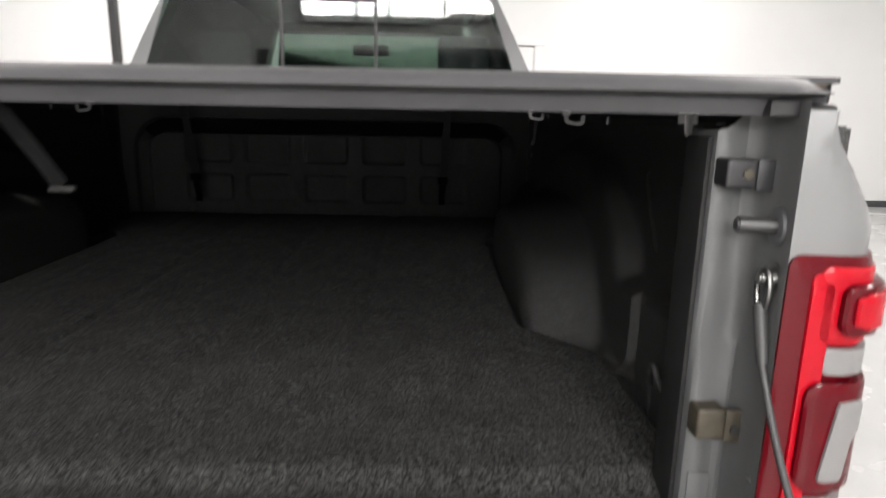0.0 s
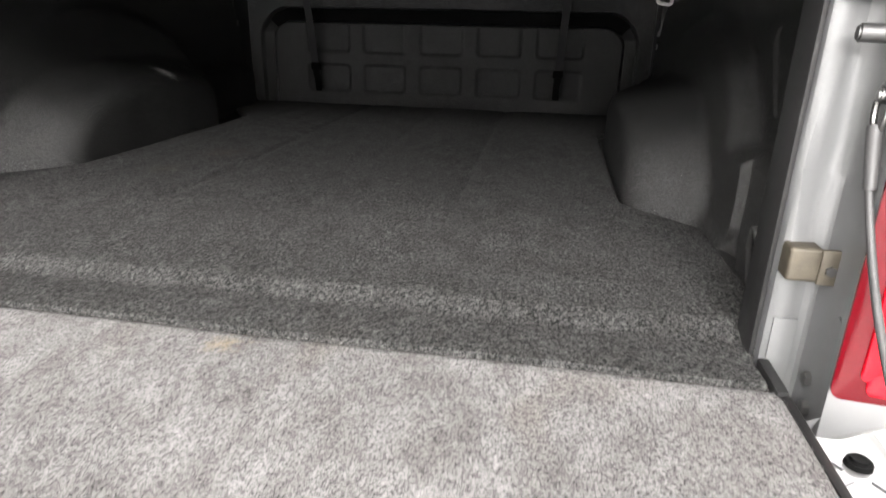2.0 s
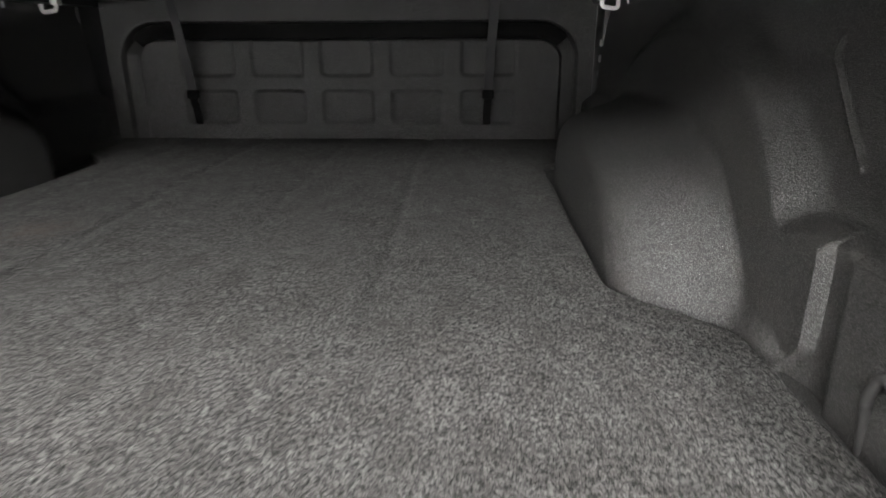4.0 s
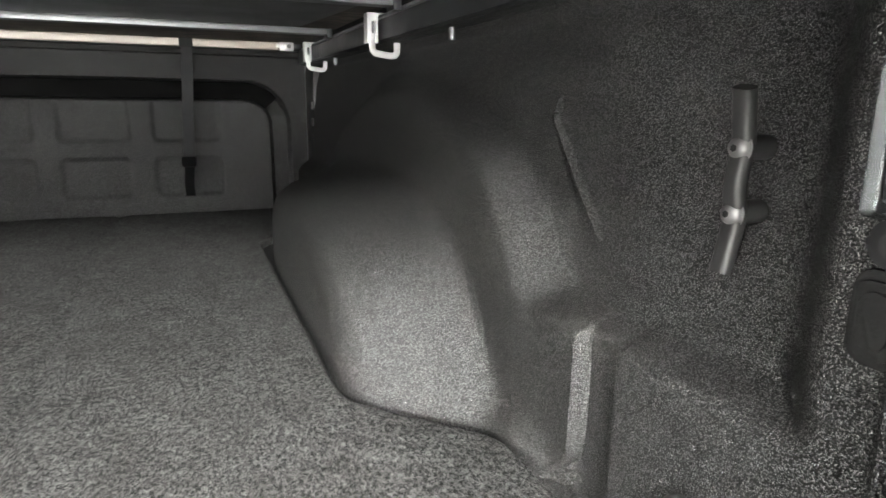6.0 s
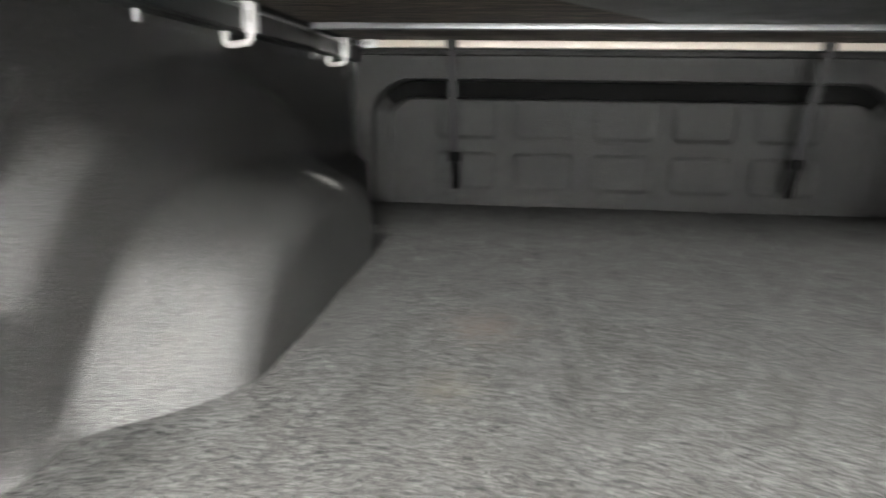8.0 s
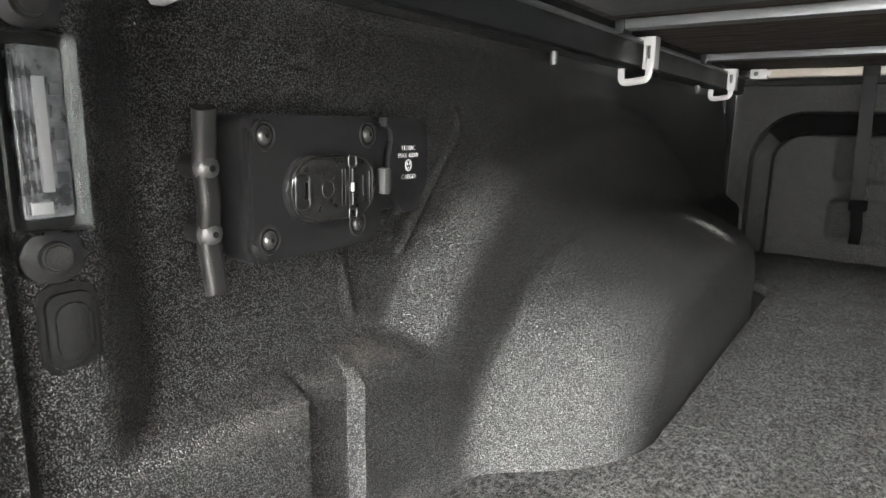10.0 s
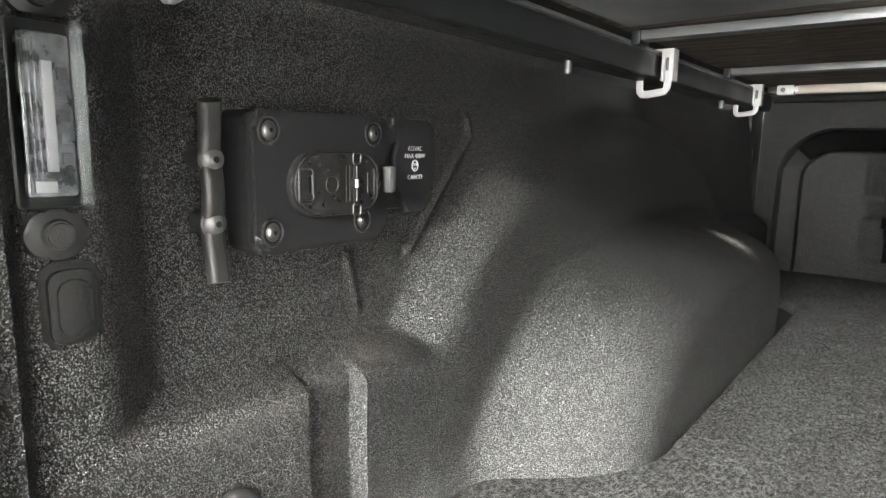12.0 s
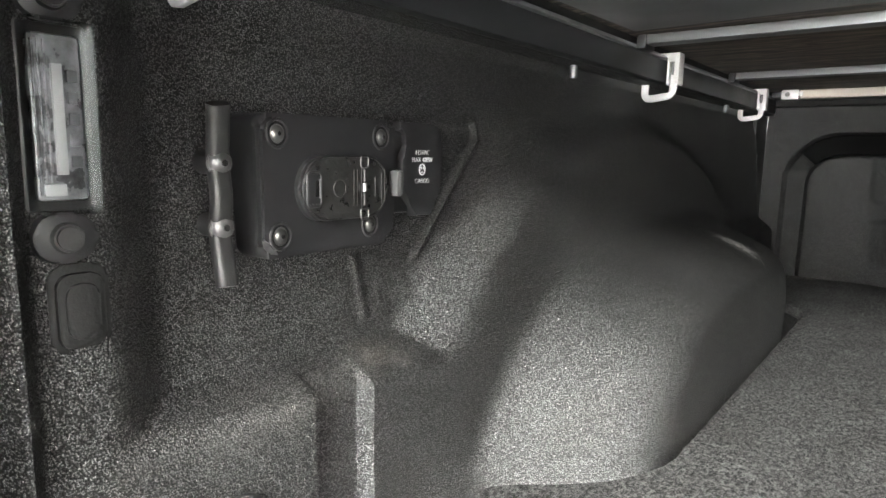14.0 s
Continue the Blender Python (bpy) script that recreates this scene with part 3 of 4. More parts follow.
def wrap(side, u0, u1, z0, z1, lift, thick, r=0.006, lean=0.0, nu=16):
    """A rounded-rectangle patch that follows the quarter's outer line."""
    bm = bmesh.new()
    outline = slab(u1 - u0, z1 - z0, min(r, (u1 - u0) / 2.01, (z1 - z0) / 2.01), 4)
    dense = []
    for (a, b), (c, d) in zip(outline, outline[1:] + outline[:1]):
        k = max(1, int(math.hypot(c - a, d - b) / 0.012))
        dense += [(a + (c - a) * i / k, b + (d - b) * i / k) for i in range(k)]
    um, zm = (u0 + u1) / 2, (z0 + z1) / 2
    def at(a, b, h):
        x, y, nx, ny = plan(max(0.0, um + a + lean * b), zm + b)
        return side * (x + nx * h), y + ny * h, zm + b
    loops = []
    for shrink, h in ((1.0, lift - thick), (1.0, lift - 0.002), (0.94, lift)):
        loops.append([bm.verts.new(at(a * shrink, b * shrink, h)) for a, b in dense])
    n = len(dense)
    for p, q in zip(loops, loops[1:]):
        for i in range(n):
            bm.faces.new((p[i], p[(i + 1) % n], q[(i + 1) % n], q[i]))
    inner = loops[-1]
    for f in (0.75, 0.5, 0.25):
        nxt = [bm.verts.new(at(a * 0.94 * f, b * 0.94 * f, lift)) for a, b in dense]
        for i in range(n):
            bm.faces.new((inner[i], inner[(i + 1) % n], nxt[(i + 1) % n], nxt[i]))
        inner = nxt
    bm.faces.new(inner)
    return bm


for side in (1, -1):
    us = np.concatenate([np.linspace(0, 0.24, 22), np.linspace(0.3, 2.3, 12)])
    zl = np.concatenate([np.linspace(-0.075, 0.30, 10), np.linspace(0.32, 0.47, 12)])
    grid = np.array([[(lambda p: (side * p[0], p[1], z))(plan(u, z)) for z in zl] for u in us])
    # the lower edge rolls under
    grid[:, 0, 0] -= side * 0.03
    grid[:, 0, 1] += 0.03 * (us < 0.2)
    if side < 0:
        grid = grid[:, ::-1]
    finish("quarter_panel", sheet(grid), SILVER, truck, "silver painted outer quarter panel")
    # jamb: face, ridge and inward side, one folded sheet
    line = [(0.760, 0.06), (0.7605, 0.012), (0.764, 0.001), (0.772, -0.003), (0.786, -0.001), (0.797, 0.001), (0.803, -0.003), (0.809, -0.008),
            (0.812, -0.02), (0.814, -0.060), (0.8095, -0.078), (0.810, -0.084)]
    zj = [-0.075, -0.03, 0.10, 0.2, 0.215, 0.30, 0.40, 0.42]
    rows = []
    for z in zj:
        bulge = 0.004 if 0.19 < z < 0.22 else 0.0
        rows.append([(side * (x - bulge * (0.77 < x < 0.8)), y - 0.006 * (z < 0.205) * (0.762 < x < 0.805), z + (0.03 * smooth(0.765, 0.81, np.array(x)) + 0.028 if z > 0.41 else 0)) for x, y in line])
    grid = np.array(rows)
    if side > 0:
        grid = grid[:, ::-1]
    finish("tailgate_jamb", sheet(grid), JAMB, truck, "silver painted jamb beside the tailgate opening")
    part("jamb_top", plate([(0.785 * side, -0.06), (0.815 * side, -0.06), (0.825 * side, 0.0), (0.785 * side, 0.0)], 0.464, 0.479, "z", 0.004), CLEAT, truck)
    part("edge_seal", box(side * 0.7555, side * 0.7615, 0.004, 0.062, -0.02, 0.44, 0.002), RUBBER, truck, "black rubber edge of the bed side")
    part("rail_cap_end", box(side * 0.818, side * 0.864, -0.045, 0.05, 0.456, 0.477, 0.009, 3), BLACK, truck, "black moulded end of the rail cap")
    # bump stops: a hollow folded block with a bolted ear
    for z, m, h in ((0.404, BLACK, 0.0155), (0.118, WORN, 0.019)):
        stop = part("bump_stop", box(side * 0.764, side * 0.797, -0.031, 0.0, z - h, z + h, 0.004, 3), m, truck, "worn tan bump stop" if m is WORN else "black bump stop")
        part("ear", box(side * 0.795, side * 0.817, -0.033, -0.026, z - h - 0.002, z + h, 0.0025), m, stop)
        if m is WORN:
            part("bolt", rod((side * 0.806, -0.030, z - 0.004), (side * 0.806, -0.0365, z - 0.004), 0.0058, n=6), CLEAT, stop)
        else:
            part("bolt", rod((side * 0.786, -0.029, z), (side * 0.786, -0.0335, z), 0.006, n=6), WORN, stop)
    part("sticker", box(side * 0.770, side * 0.7955, -0.0105, -0.004, -0.055, 0.045, 0.0005), JAMB, truck, "plain silver sticker on the jamb")
    part("side_strip", box(side * 0.762, side * 0.775, -0.083, -0.008, -0.05, -0.009, 0.003), RUBBER, truck, "black strip beside the carpet's end")
    # striker pin with washer
    pin = part("striker_pin", rod((side * 0.815, -0.05, 0.353), (side * 0.772, -0.045, 0.354), 0.0085, n=20, bevel=0.002), DULL, truck, "dull steel tailgate striker pin")
    part("washer", rod((side * 0.815, -0.05, 0.353), (side * 0.811, -0.0495, 0.353), 0.021, n=24, bevel=0.001), BARS, pin)
    # bolt, eye and cable
    bolt = part("cable_bolt", rod((side * 0.815, -0.058, 0.30), (side * 0.797, -0.056, 0.30), 0.0095, 0.007, 16, bevel=0.002), STEEL, truck, "steel shoulder bolt")
    part("washer", rod((side * 0.815, -0.058, 0.30), (side * 0.812, -0.058, 0.30), 0.016, n=20), STEEL, bolt)
    eye = [(side * 0.803, -0.058 + 0.012 * math.sin(a), 0.288 + 0.022 * math.cos(a)) for a in [2 * math.pi * i / 20 for i in range(21)]]
    part("eye", sweep(eye, ring(0.0032, 8), up=(1, 0, 0)), STEEL, bolt)
    sleeve = part("cable", sweep(curve_points([(side * 0.801, -0.060, 0.262), (side * 0.802, -0.078, 0.21), (side * 0.806, -0.13, 0.125), (side * 0.810, -0.20, 0.05), (side * 0.806, -0.29, -0.01), (side * 0.79, -0.37, -0.05)], 10), ring(0.004, 10), up=(1, 0, 0)), CABLE, truck, "grey sheathed tailgate cable")
    part("ferrule", rod((side * 0.801, -0.0585, 0.272), (side * 0.8015, -0.078, 0.214), 0.0075, 0.0062, 14, bevel=0.001), CABLE, sleeve)
    # nuts and slots in the jamb
    for y, z in ((-0.03, -0.018), (-0.04, -0.05)):
        part("jamb_nut", rod((side * 0.817, y, z), (side * 0.806, y, z), 0.009, n=6, bevel=0.001), STEEL, truck)
    for z in (0.222, 0.062):
        part("jamb_plug", rod((side * 0.816, -0.066, z), (side * 0.8105, -0.066, z), 0.014, n=20, bevel=0.001), JAMB, truck)
    # tail lamp
    lamp = part("tail_lamp", wrap(side, 0.0, 0.205, -0.006, 0.332, 0.006, 0.012, 0.012), RED_DARK, truck, "red tail lamp with clear reverse lenses")
    part("bright_lens", wrap(side, 0.022, 0.044, 0.02, 0.315, 0.0095, 0.006, 0.008), RED, lamp, "bright red light guide")
    part("bright_lens", wrap(side, 0.03, 0.19, 0.004, 0.036, 0.0095, 0.006, 0.008), RED, lamp, "bright red light guide")
    part("bright_lens", wrap(side, 0.03, 0.19, 0.242, 0.322, 0.0095, 0.006, 0.01), RED, lamp, "bright red light guide")
    part("stop_lens", wrap(side, 0.05, 0.15, 0.254, 0.306, 0.019, 0.012, 0.012), RED_DARK, lamp, "raised dark red stop lens")
    part("stop_glow", wrap(side, 0.06, 0.135, 0.262, 0.299, 0.0225, 0.006, 0.008), RED, lamp)
    part("reverse_lens", wrap(side, 0.043, 0.15, 0.211, 0.239, 0.012, 0.008, 0.004), CLEAR_WHITE, lamp, "clear white reverse lens")
    part("reverse_lens", wrap(side, 0.043, 0.15, 0.043, 0.070, 0.012, 0.008, 0.004), CLEAR_WHITE, lamp, "clear white reverse lens")
    part("frame", wrap(side, 0.028, 0.15, 0.082, 0.204, 0.017, 0.012, 0.018), RED_DARK, lamp, "raised dark red frame")
    part("led_window", wrap(side, 0.054, 0.072, 0.096, 0.186, 0.0205, 0.006, 0.006, lean=0.12), CLEAR_WHITE, lamp, "clear strip lens")

# tailgate, lowered level with the bed floor
gate = part("tailgate", plate(slab(1.544, 0.525, 0.03, 5), -0.105, -0.028, "z", 0.012, 3), SILVER, truck, "lowered silver tailgate")
gate.matrix_local = pose(0, -0.345, 0)
part("top_cap", plate(slab(1.550, 0.05, 0.018, 4), -0.10, -0.020, "z", 0.01, 3), BLACK, gate, "black moulded tailgate cap").matrix_local = pose(0, -0.258, 0)
for side in (1, -1):
    part("edge_trim", box(side * 0.766, side * 0.777, -0.27, 0.262, -0.06, -0.012, 0.004), RUBBER, gate, "black rubber edge trim")
part("hinge_gap", box(-0.75, 0.75, -0.082, -0.04, -0.09, -0.03, 0.006), RUBBER, truck)

# bumper under the gate, with tread marks on its top and a dark opening at each corner
bumper = part("rear_bumper", plate([(-0.96, -0.10), (-0.87, -0.25), (0.87, -0.25), (0.96, -0.10), (0.96, 0.16), (-0.96, 0.16)], -0.38, -0.135, "z", 0.03, 3), SILVER, truck, "silver rear bumper with a raised tread on its top")
for side in (1, -1):
    opening = rod((side * 0.896, -0.018, -0.14), (side * 0.896, -0.018, -0.124), 0.017, 0.014, 24, bevel=0.004)
    part("corner_opening", opening, PITCH, bumper, "dark round opening in the bumper corner")
    for row in range(4):
        for k in range(7):
            a = radians(35 if (row + k) % 2 else -55)
            cx, cy = side * (0.80 + 0.035 * row), -0.215 + 0.032 * k
            if abs(cx) > 0.875 - max(0, cy - 0.1) and cy < -0.1:
                continue
            mark = sweep([(cx - 0.009 * math.cos(a), cy - 0.009 * math.sin(a), -0.1345), (cx + 0.009 * math.cos(a), cy + 0.009 * math.sin(a), -0.1345)], slab(0.005, 0.0035, 0.001), up=(0, 0, 1))
            part("tread_bar", mark, BARS, bumper)

# wheels
for side in (1, -1):
    for y in (1.055, 4.95):
        wheel = part("wheel", rod((side * 0.72, y, GROUND + 0.41), (side * 0.96, y, GROUND + 0.41), 0.41, n=48, bevel=0.03), RUBBER, truck, "black truck tyre")
        part("rim", rod((side * 0.9, y, GROUND + 0.41), (side * 0.965, y, GROUND + 0.41), 0.23, 0.21, 32, bevel=0.01), STEEL, wheel)

# ---- pickup truck: cab ----
part("cab_back", box(-0.93, 0.93, 2.14, 2.24, -0.25, 0.575, 0.03, 3), SILVER, truck, "silver painted back of the cab")


def frame_bar(a, b, w, d):
    return sweep([a, b], slab(w, d, min(w, d) * 0.3), up=(0, 1, 0.01))


for side in (1, -1):
    pillar = [(side * 0.832, 2.19, 0.56), (side * 0.766, 2.21, 0.75), (side * 0.675, 2.26, 0.98), (side * 0.65, 2.30, 1.04)]
    wide = [(side * 0.915, 2.2, 0.56), (side * 0.825, 2.22, 0.75), (side * 0.715, 2.27, 0.98), (side * 0.69, 2.31, 1.04)]
    bm = bmesh.new()
    rows = []
    for p, w in zip(curve_points(pillar, 6), curve_points(wide, 6)):
        rows.append([bm.verts.new(q) for q in (p, w, w + Vector((0.005 * side, 0.16, 0)), p + Vector((0, 0.12, 0)))])
    for a, b in zip(rows, rows[1:]):
        for k in range(4):
            bm.faces.new((a[k], a[(k + 1) % 4], b[(k + 1) % 4], b[k]))
    bm.faces.new(rows[0])
    bm.faces.new(rows[-1])
    part("cab_pillar", bm, SILVER, truck, "silver rear cab pillar")
    part("cab_flank", box(side * 0.90, side * 0.95, 2.24, 5.9, -0.25, 0.58, 0.03, 3), SILVER, truck)
part("cab_roof", box(-0.70, 0.70, 2.26, 4.15, 1.03, 1.09, 0.025, 3), SILVER, truck, "silver cab roof")
part("cab_floor", box(-0.92, 0.92, 2.25, 4.8, -0.2, -0.12, 0.01), CHARCOAL, truck)
part("headliner", box(-0.66, 0.66, 3.9, 4.12, 0.965, 1.03, 0.02), CHARCOAL, truck, "dark headliner and sun visors")
part("dashboard", box(-0.9, 0.9, 4.35, 4.8, 0.1, 0.50, 0.05, 3), BLACK, truck)
part("bonnet", box(-0.92, 0.92, 4.85, 6.2, 0.1, 0.42, 0.06, 3), SILVER, truck)


def glass(name, quad, material, parent, label):
    bm = bmesh.new()
    a = [Vector(q) for q in quad]
    nrm = (a[1] - a[0]).cross(a[2] - a[0]).normalized() * 0.004
    lo, hi = [bm.verts.new(v) for v in a], [bm.verts.new(v + nrm) for v in a]
    bm.faces.new(lo[::-1])
    bm.faces.new(hi)
    for i in range(4):
        bm.faces.new((lo[i], lo[(i + 1) % 4], hi[(i + 1) % 4], hi[i]))
    ob = part(name, bm, material, parent, label, smooth=False)
    ob.visible_shadow = False
    return ob


def on_rear(x, z):
    return (x, 2.185 + 0.02 * (abs(x) / 0.9) ** 2, z)


rear = part("rear_window", sweep([on_rear(-0.84, 0.57), on_rear(0.84, 0.57)], slab(0.03, 0.02, 0.006)), BLACK, truck, "tinted sliding rear window of the cab")
part("upper_seal", sweep([on_rear(-0.68, 1.0), on_rear(0.68, 1.0)], slab(0.03, 0.02, 0.006)), BLACK, rear)
for x in (-0.207, 0.203):
    part("slider_frame", sweep([on_rear(x, 0.57), on_rear(x, 1.0)], slab(0.014, 0.014, 0.004), up=(0, 1, 0)), BLACK, rear)
part("slider_rail", sweep([on_rear(-0.207, 0.908), on_rear(0.203, 0.908)], slab(0.012, 0.012, 0.003)), BLACK, rear)
glass("pane", [on_rear(-0.828, 0.575), on_rear(-0.212, 0.575), on_rear(-0.212, 0.995), on_rear(-0.672, 0.995)], TINTED, rear, "tinted fixed pane")
glass("pane", [on_rear(-0.202, 0.575), on_rear(0.198, 0.575), on_rear(0.198, 0.995), on_rear(-0.202, 0.995)], TINTED, rear, "tinted sliding pane")
glass("pane", [on_rear(0.208, 0.575), on_rear(0.828, 0.575), on_rear(0.672, 0.995), on_rear(0.208, 0.995)], TINTED, rear, "tinted fixed pane")
for side in (1, -1):
    glass("side_glass", [(side * 0.92, 2.3, 0.585), (side * 0.92, 4.6, 0.585), (side * 0.69, 4.2, 1.04), (side * 0.69, 2.4, 1.04)], SIDE_GLASS, truck, "dark tinted door glass")
glass("windscreen", [(-0.85, 4.75, 0.5), (0.85, 4.75, 0.5), (0.68, 4.15, 1.03), (-0.68, 4.15, 1.03)], SCREEN, truck, "clear sloping windscreen")
for x in (-0.45, 0.45):
    for y, top, tall, shift in ((3.6, 0.50, 0.14, 1.0), (2.62, 0.56, 0.26, 1.35)):
        seat = part("seat_back", box(x - 0.25, x + 0.25, y - 0.06, y + 0.08, 0.0, top, 0.05, 3), CHARCOAL, truck, "charcoal cloth seat")
        part("headrest", box(x * shift - 0.13, x * shift + 0.13, y - 0.03, y + 0.06, top + 0.02, top + tall, 0.04, 3), CHARCOAL, seat)
mirror = part("inside_mirror", box(-0.13, 0.13, 4.05, 4.08, 0.82, 0.90, 0.02, 3), BLACK, truck, "black inside mirror")
for side in (1, -1):
    door_mirror = part("door_mirror", box(side * 1.08, side * 1.32, 4.2, 4.32, 0.42, 0.72, 0.04, 3), BLACK, truck, "black door mirror")
    part("mirror_arm", box(side * 0.97, side * 1.1, 4.24, 4.29, 0.48, 0.54, 0.01), BLACK, door_mirror)


# ---- pickup truck: bed fittings ----
def screw(name, at, side, r, parent, material=DULL, depth=0.006):
    """A domed button head on a thin flange, with a small socket."""
    x, y, z = at
    bm = rod((x + side * 0.001, y, z), (x - side * 0.0012, y, z), r, r * 0.96, 20, bevel=r * 0.08)
    made = bmesh.ops.create_uvsphere(bm, u_segments=20, v_segments=12, radius=r * 0.86)["verts"]
    bmesh.ops.scale(bm, vec=(depth / (r * 0.86), 1, 1), verts=made)
    bmesh.ops.translate(bm, vec=(x, y, z), verts=made)
    head = part(name, bm, material, parent)
    part("socket", rod((x - side * depth * 0.8, y, z), (x - side * (depth + 0.0004), y, z), r * 0.24, n=6), RUBBER, parent)
    return head


for side in (1, -1):
    # cleat with two bolts
    cx, cy = 0.839, 0.243
    path = curve_points([(side * (cx + dx), cy + dy, z) for dx, dy, z in ((-0.008, -0.001, 0.240), (-0.003, 0.0, 0.259), (0.0, 0.0, 0.277), (-0.003, 0.0, 0.300), (0.0, 0.0, 0.323), (-0.003, -0.001, 0.341), (-0.009, -0.004, 0.361))], 5)
    cleat = part("tie_down_cleat", sweep(path, slab(0.0150, 0.011, 0.0045, 4), up=(1, 0, 0)), CLEAT, truck, "dark grey cast tie-down cleat with two bolts")
    for z in (0.280, 0.323):
        part("boss", rod((side * (cx + 0.026), cy + 0.004, z), (side * (cx - 0.001), cy, z), 0.0085, 0.008, 18, bevel=0.002), CLEAT, cleat)
        tagged(screw("bolt", (side * (cx - 0.002), cy, z), side, 0.0098, cleat, BOLT, 0.0065), "button-head steel bolt")
    wide, back = (0.016, -0.030) if side > 0 else (0.010, -0.016)
    # cargo lamp
    lamp = part("cargo_lamp", box(side * (0.808 + wide), side * (0.800 + wide), 0.136 + back, 0.170 + back, 0.299, 0.392, 0.004), CLEAT, truck, "clear cargo lamp with a silver reflector")
    part("reflector", box(side * (0.801 + wide), side * (0.797 + wide), 0.141 + back, 0.165 + back, 0.305, 0.386, 0.003), LAMPGREY, lamp)
    def inlay(name, y0, y1, z0, z1, proud, m):
        part(name, box(side * (0.798 + wide), side * (0.798 + wide - proud), y0 + back, y1 + back, z0, z1, 0.0006), m, lamp)
    for k in range(3):
        inlay("reflector_rib", 0.1425 + 0.0026 * k, 0.1438 + 0.0026 * k, 0.308, 0.383, 0.0022, LAMPGREY)
    inlay("light_strip", 0.1505, 0.1555, 0.318, 0.372, 0.003, PRINT)
    for k in range(5):
        inlay("led", 0.1575, 0.1625, 0.3215 + k * 0.0105, 0.3275 + k * 0.0105, 0.0025, LAMPGREY if k % 2 else BARS)
    inlay("chip", 0.144, 0.154, 0.3075, 0.3135, 0.003, PRINT)
    ob = part("lens", plate(slab(0.031, 0.094, 0.004, 3), 0, -side * 0.012, "x", 0.003), CLEAR, lamp, "clear lens")
    ob.matrix_local = pose(side * (0.7985 + wide), 0.153 + back, 0.3455)
    ob.visible_shadow = False
    for z in (0.405, 0.286):
        tab = part("lamp_tab", plate([(0.153 + back + a, z + b) for a, b in slab(0.031, 0.026, 0.012, 5)], side * (0.807 + wide), side * (0.797 + wide), "x", 0.003), BLACK, lamp)
        part("tab_screw", rod((side * (0.798 + wide), 0.153 + back, z), (side * (0.793 + wide), 0.153 + back, z), 0.0085, 0.007, 18, bevel=0.001), CLEAT, lamp)
    # square blanking plug with stepped rings
    plug = part("blanking_plug", plate([(0.1585 + back + a, 0.2465 + b) for a, b in slab(0.0305, 0.050, 0.009, 5)], side * (0.808 + wide), side * (0.802 + wide), "x", 0.002), RUBBER, truck, "square black blanking plug")
    for w, h, d in ((0.0235, 0.040, 0.0035), (0.0165, 0.030, 0.0055)):
        part("plug_step", plate([(0.1585 + back + a, 0.2465 + b) for a, b in slab(w, h, 0.007, 5)], side * (0.803 + wide), side * (0.802 + wide - d), "x", 0.001), RUBBER, plug)
    # tie-down loop near the floor
    low = 0.022 if side > 0 else 0.0
    loop = curve_points([(side * (0.812 + wide), 0.214, 0.03), (side * (0.797 + wide), 0.217, 0.08 - low), (side * (0.793 + wide), 0.226, 0.098 - low), (side * (0.793 + wide), 0.240, 0.094 - low), (side * (0.795 + wide), 0.252, 0.07 - low), (side * (0.80 + wide), 0.258, 0.03), (side * (0.806 + wide), 0.260, -0.02)], 7)
    part("tie_down_loop", sweep(loop, ring(0.0055, 12), up=(1, 0, 0)), CLEAT, truck, "dark steel tie-down loop")

# power outlet, left bed side only
outlet = part("power_outlet", plate([(0.342 + a, 0.304 + b) for a, b in slab(0.150, 0.104, 0.010, 5)], -0.862, -0.806, "x", 0.007, 3), BLACK, truck, "black power outlet with a closed weather flap")
part("face_plate", plate([(0.3425 + a, 0.304 + b) for a, b in slab(0.144, 0.098, 0.012, 5)], -0.812, -0.8025, "x", 0.0034, 1), BLACK, outlet, smooth=False)
for y, z in ((0.2835, 0.3415), (0.397, 0.342), (0.285, 0.2685), (0.383, 0.2705)):
    rim = [(-0.8022, y + 0.0098 * math.cos(a), z + 0.0098 * math.sin(a)) for a in [2 * math.pi * k / 24 for k in range(25)]]
    part("screw_rim", sweep(rim, ring(0.0011, 8), up=(1, 0, 0)), BLACK, outlet)
    part("screw_well", rod((-0.803, y, z), (-0.8022, y, z), 0.0092, n=24), RUBBER, outlet)
    screw("screw", (-0.8026, y, z), -1, 0.0070, outlet, STEEL, 0.0032)
flap_shape = [(0.349 + a, 0.302 + b) for a, b in slab(0.099, 0.050, 0.0245, 8)]
part("outlet_ring", plate(flap_shape, -0.804, -0.798, "x", 0.003), BLACK, outlet)
flap = part("flap", plate([(0.349 + a * 0.94, 0.302 + b * 0.92) for a, b in slab(0.099, 0.050, 0.0245, 8)], -0.799, -0.793, "x", 0.004), SMOKE, outlet, "dark translucent weather flap")
def outline(name, shape, x, r, material):
    """A thin raised line round a flat shape on the outlet's face."""
    line = [(x, y, z) for y, z in shape + shape[:1]]
    return part(name, sweep(line, ring(r, 6), up=(1, 0, 0)), material, outlet)


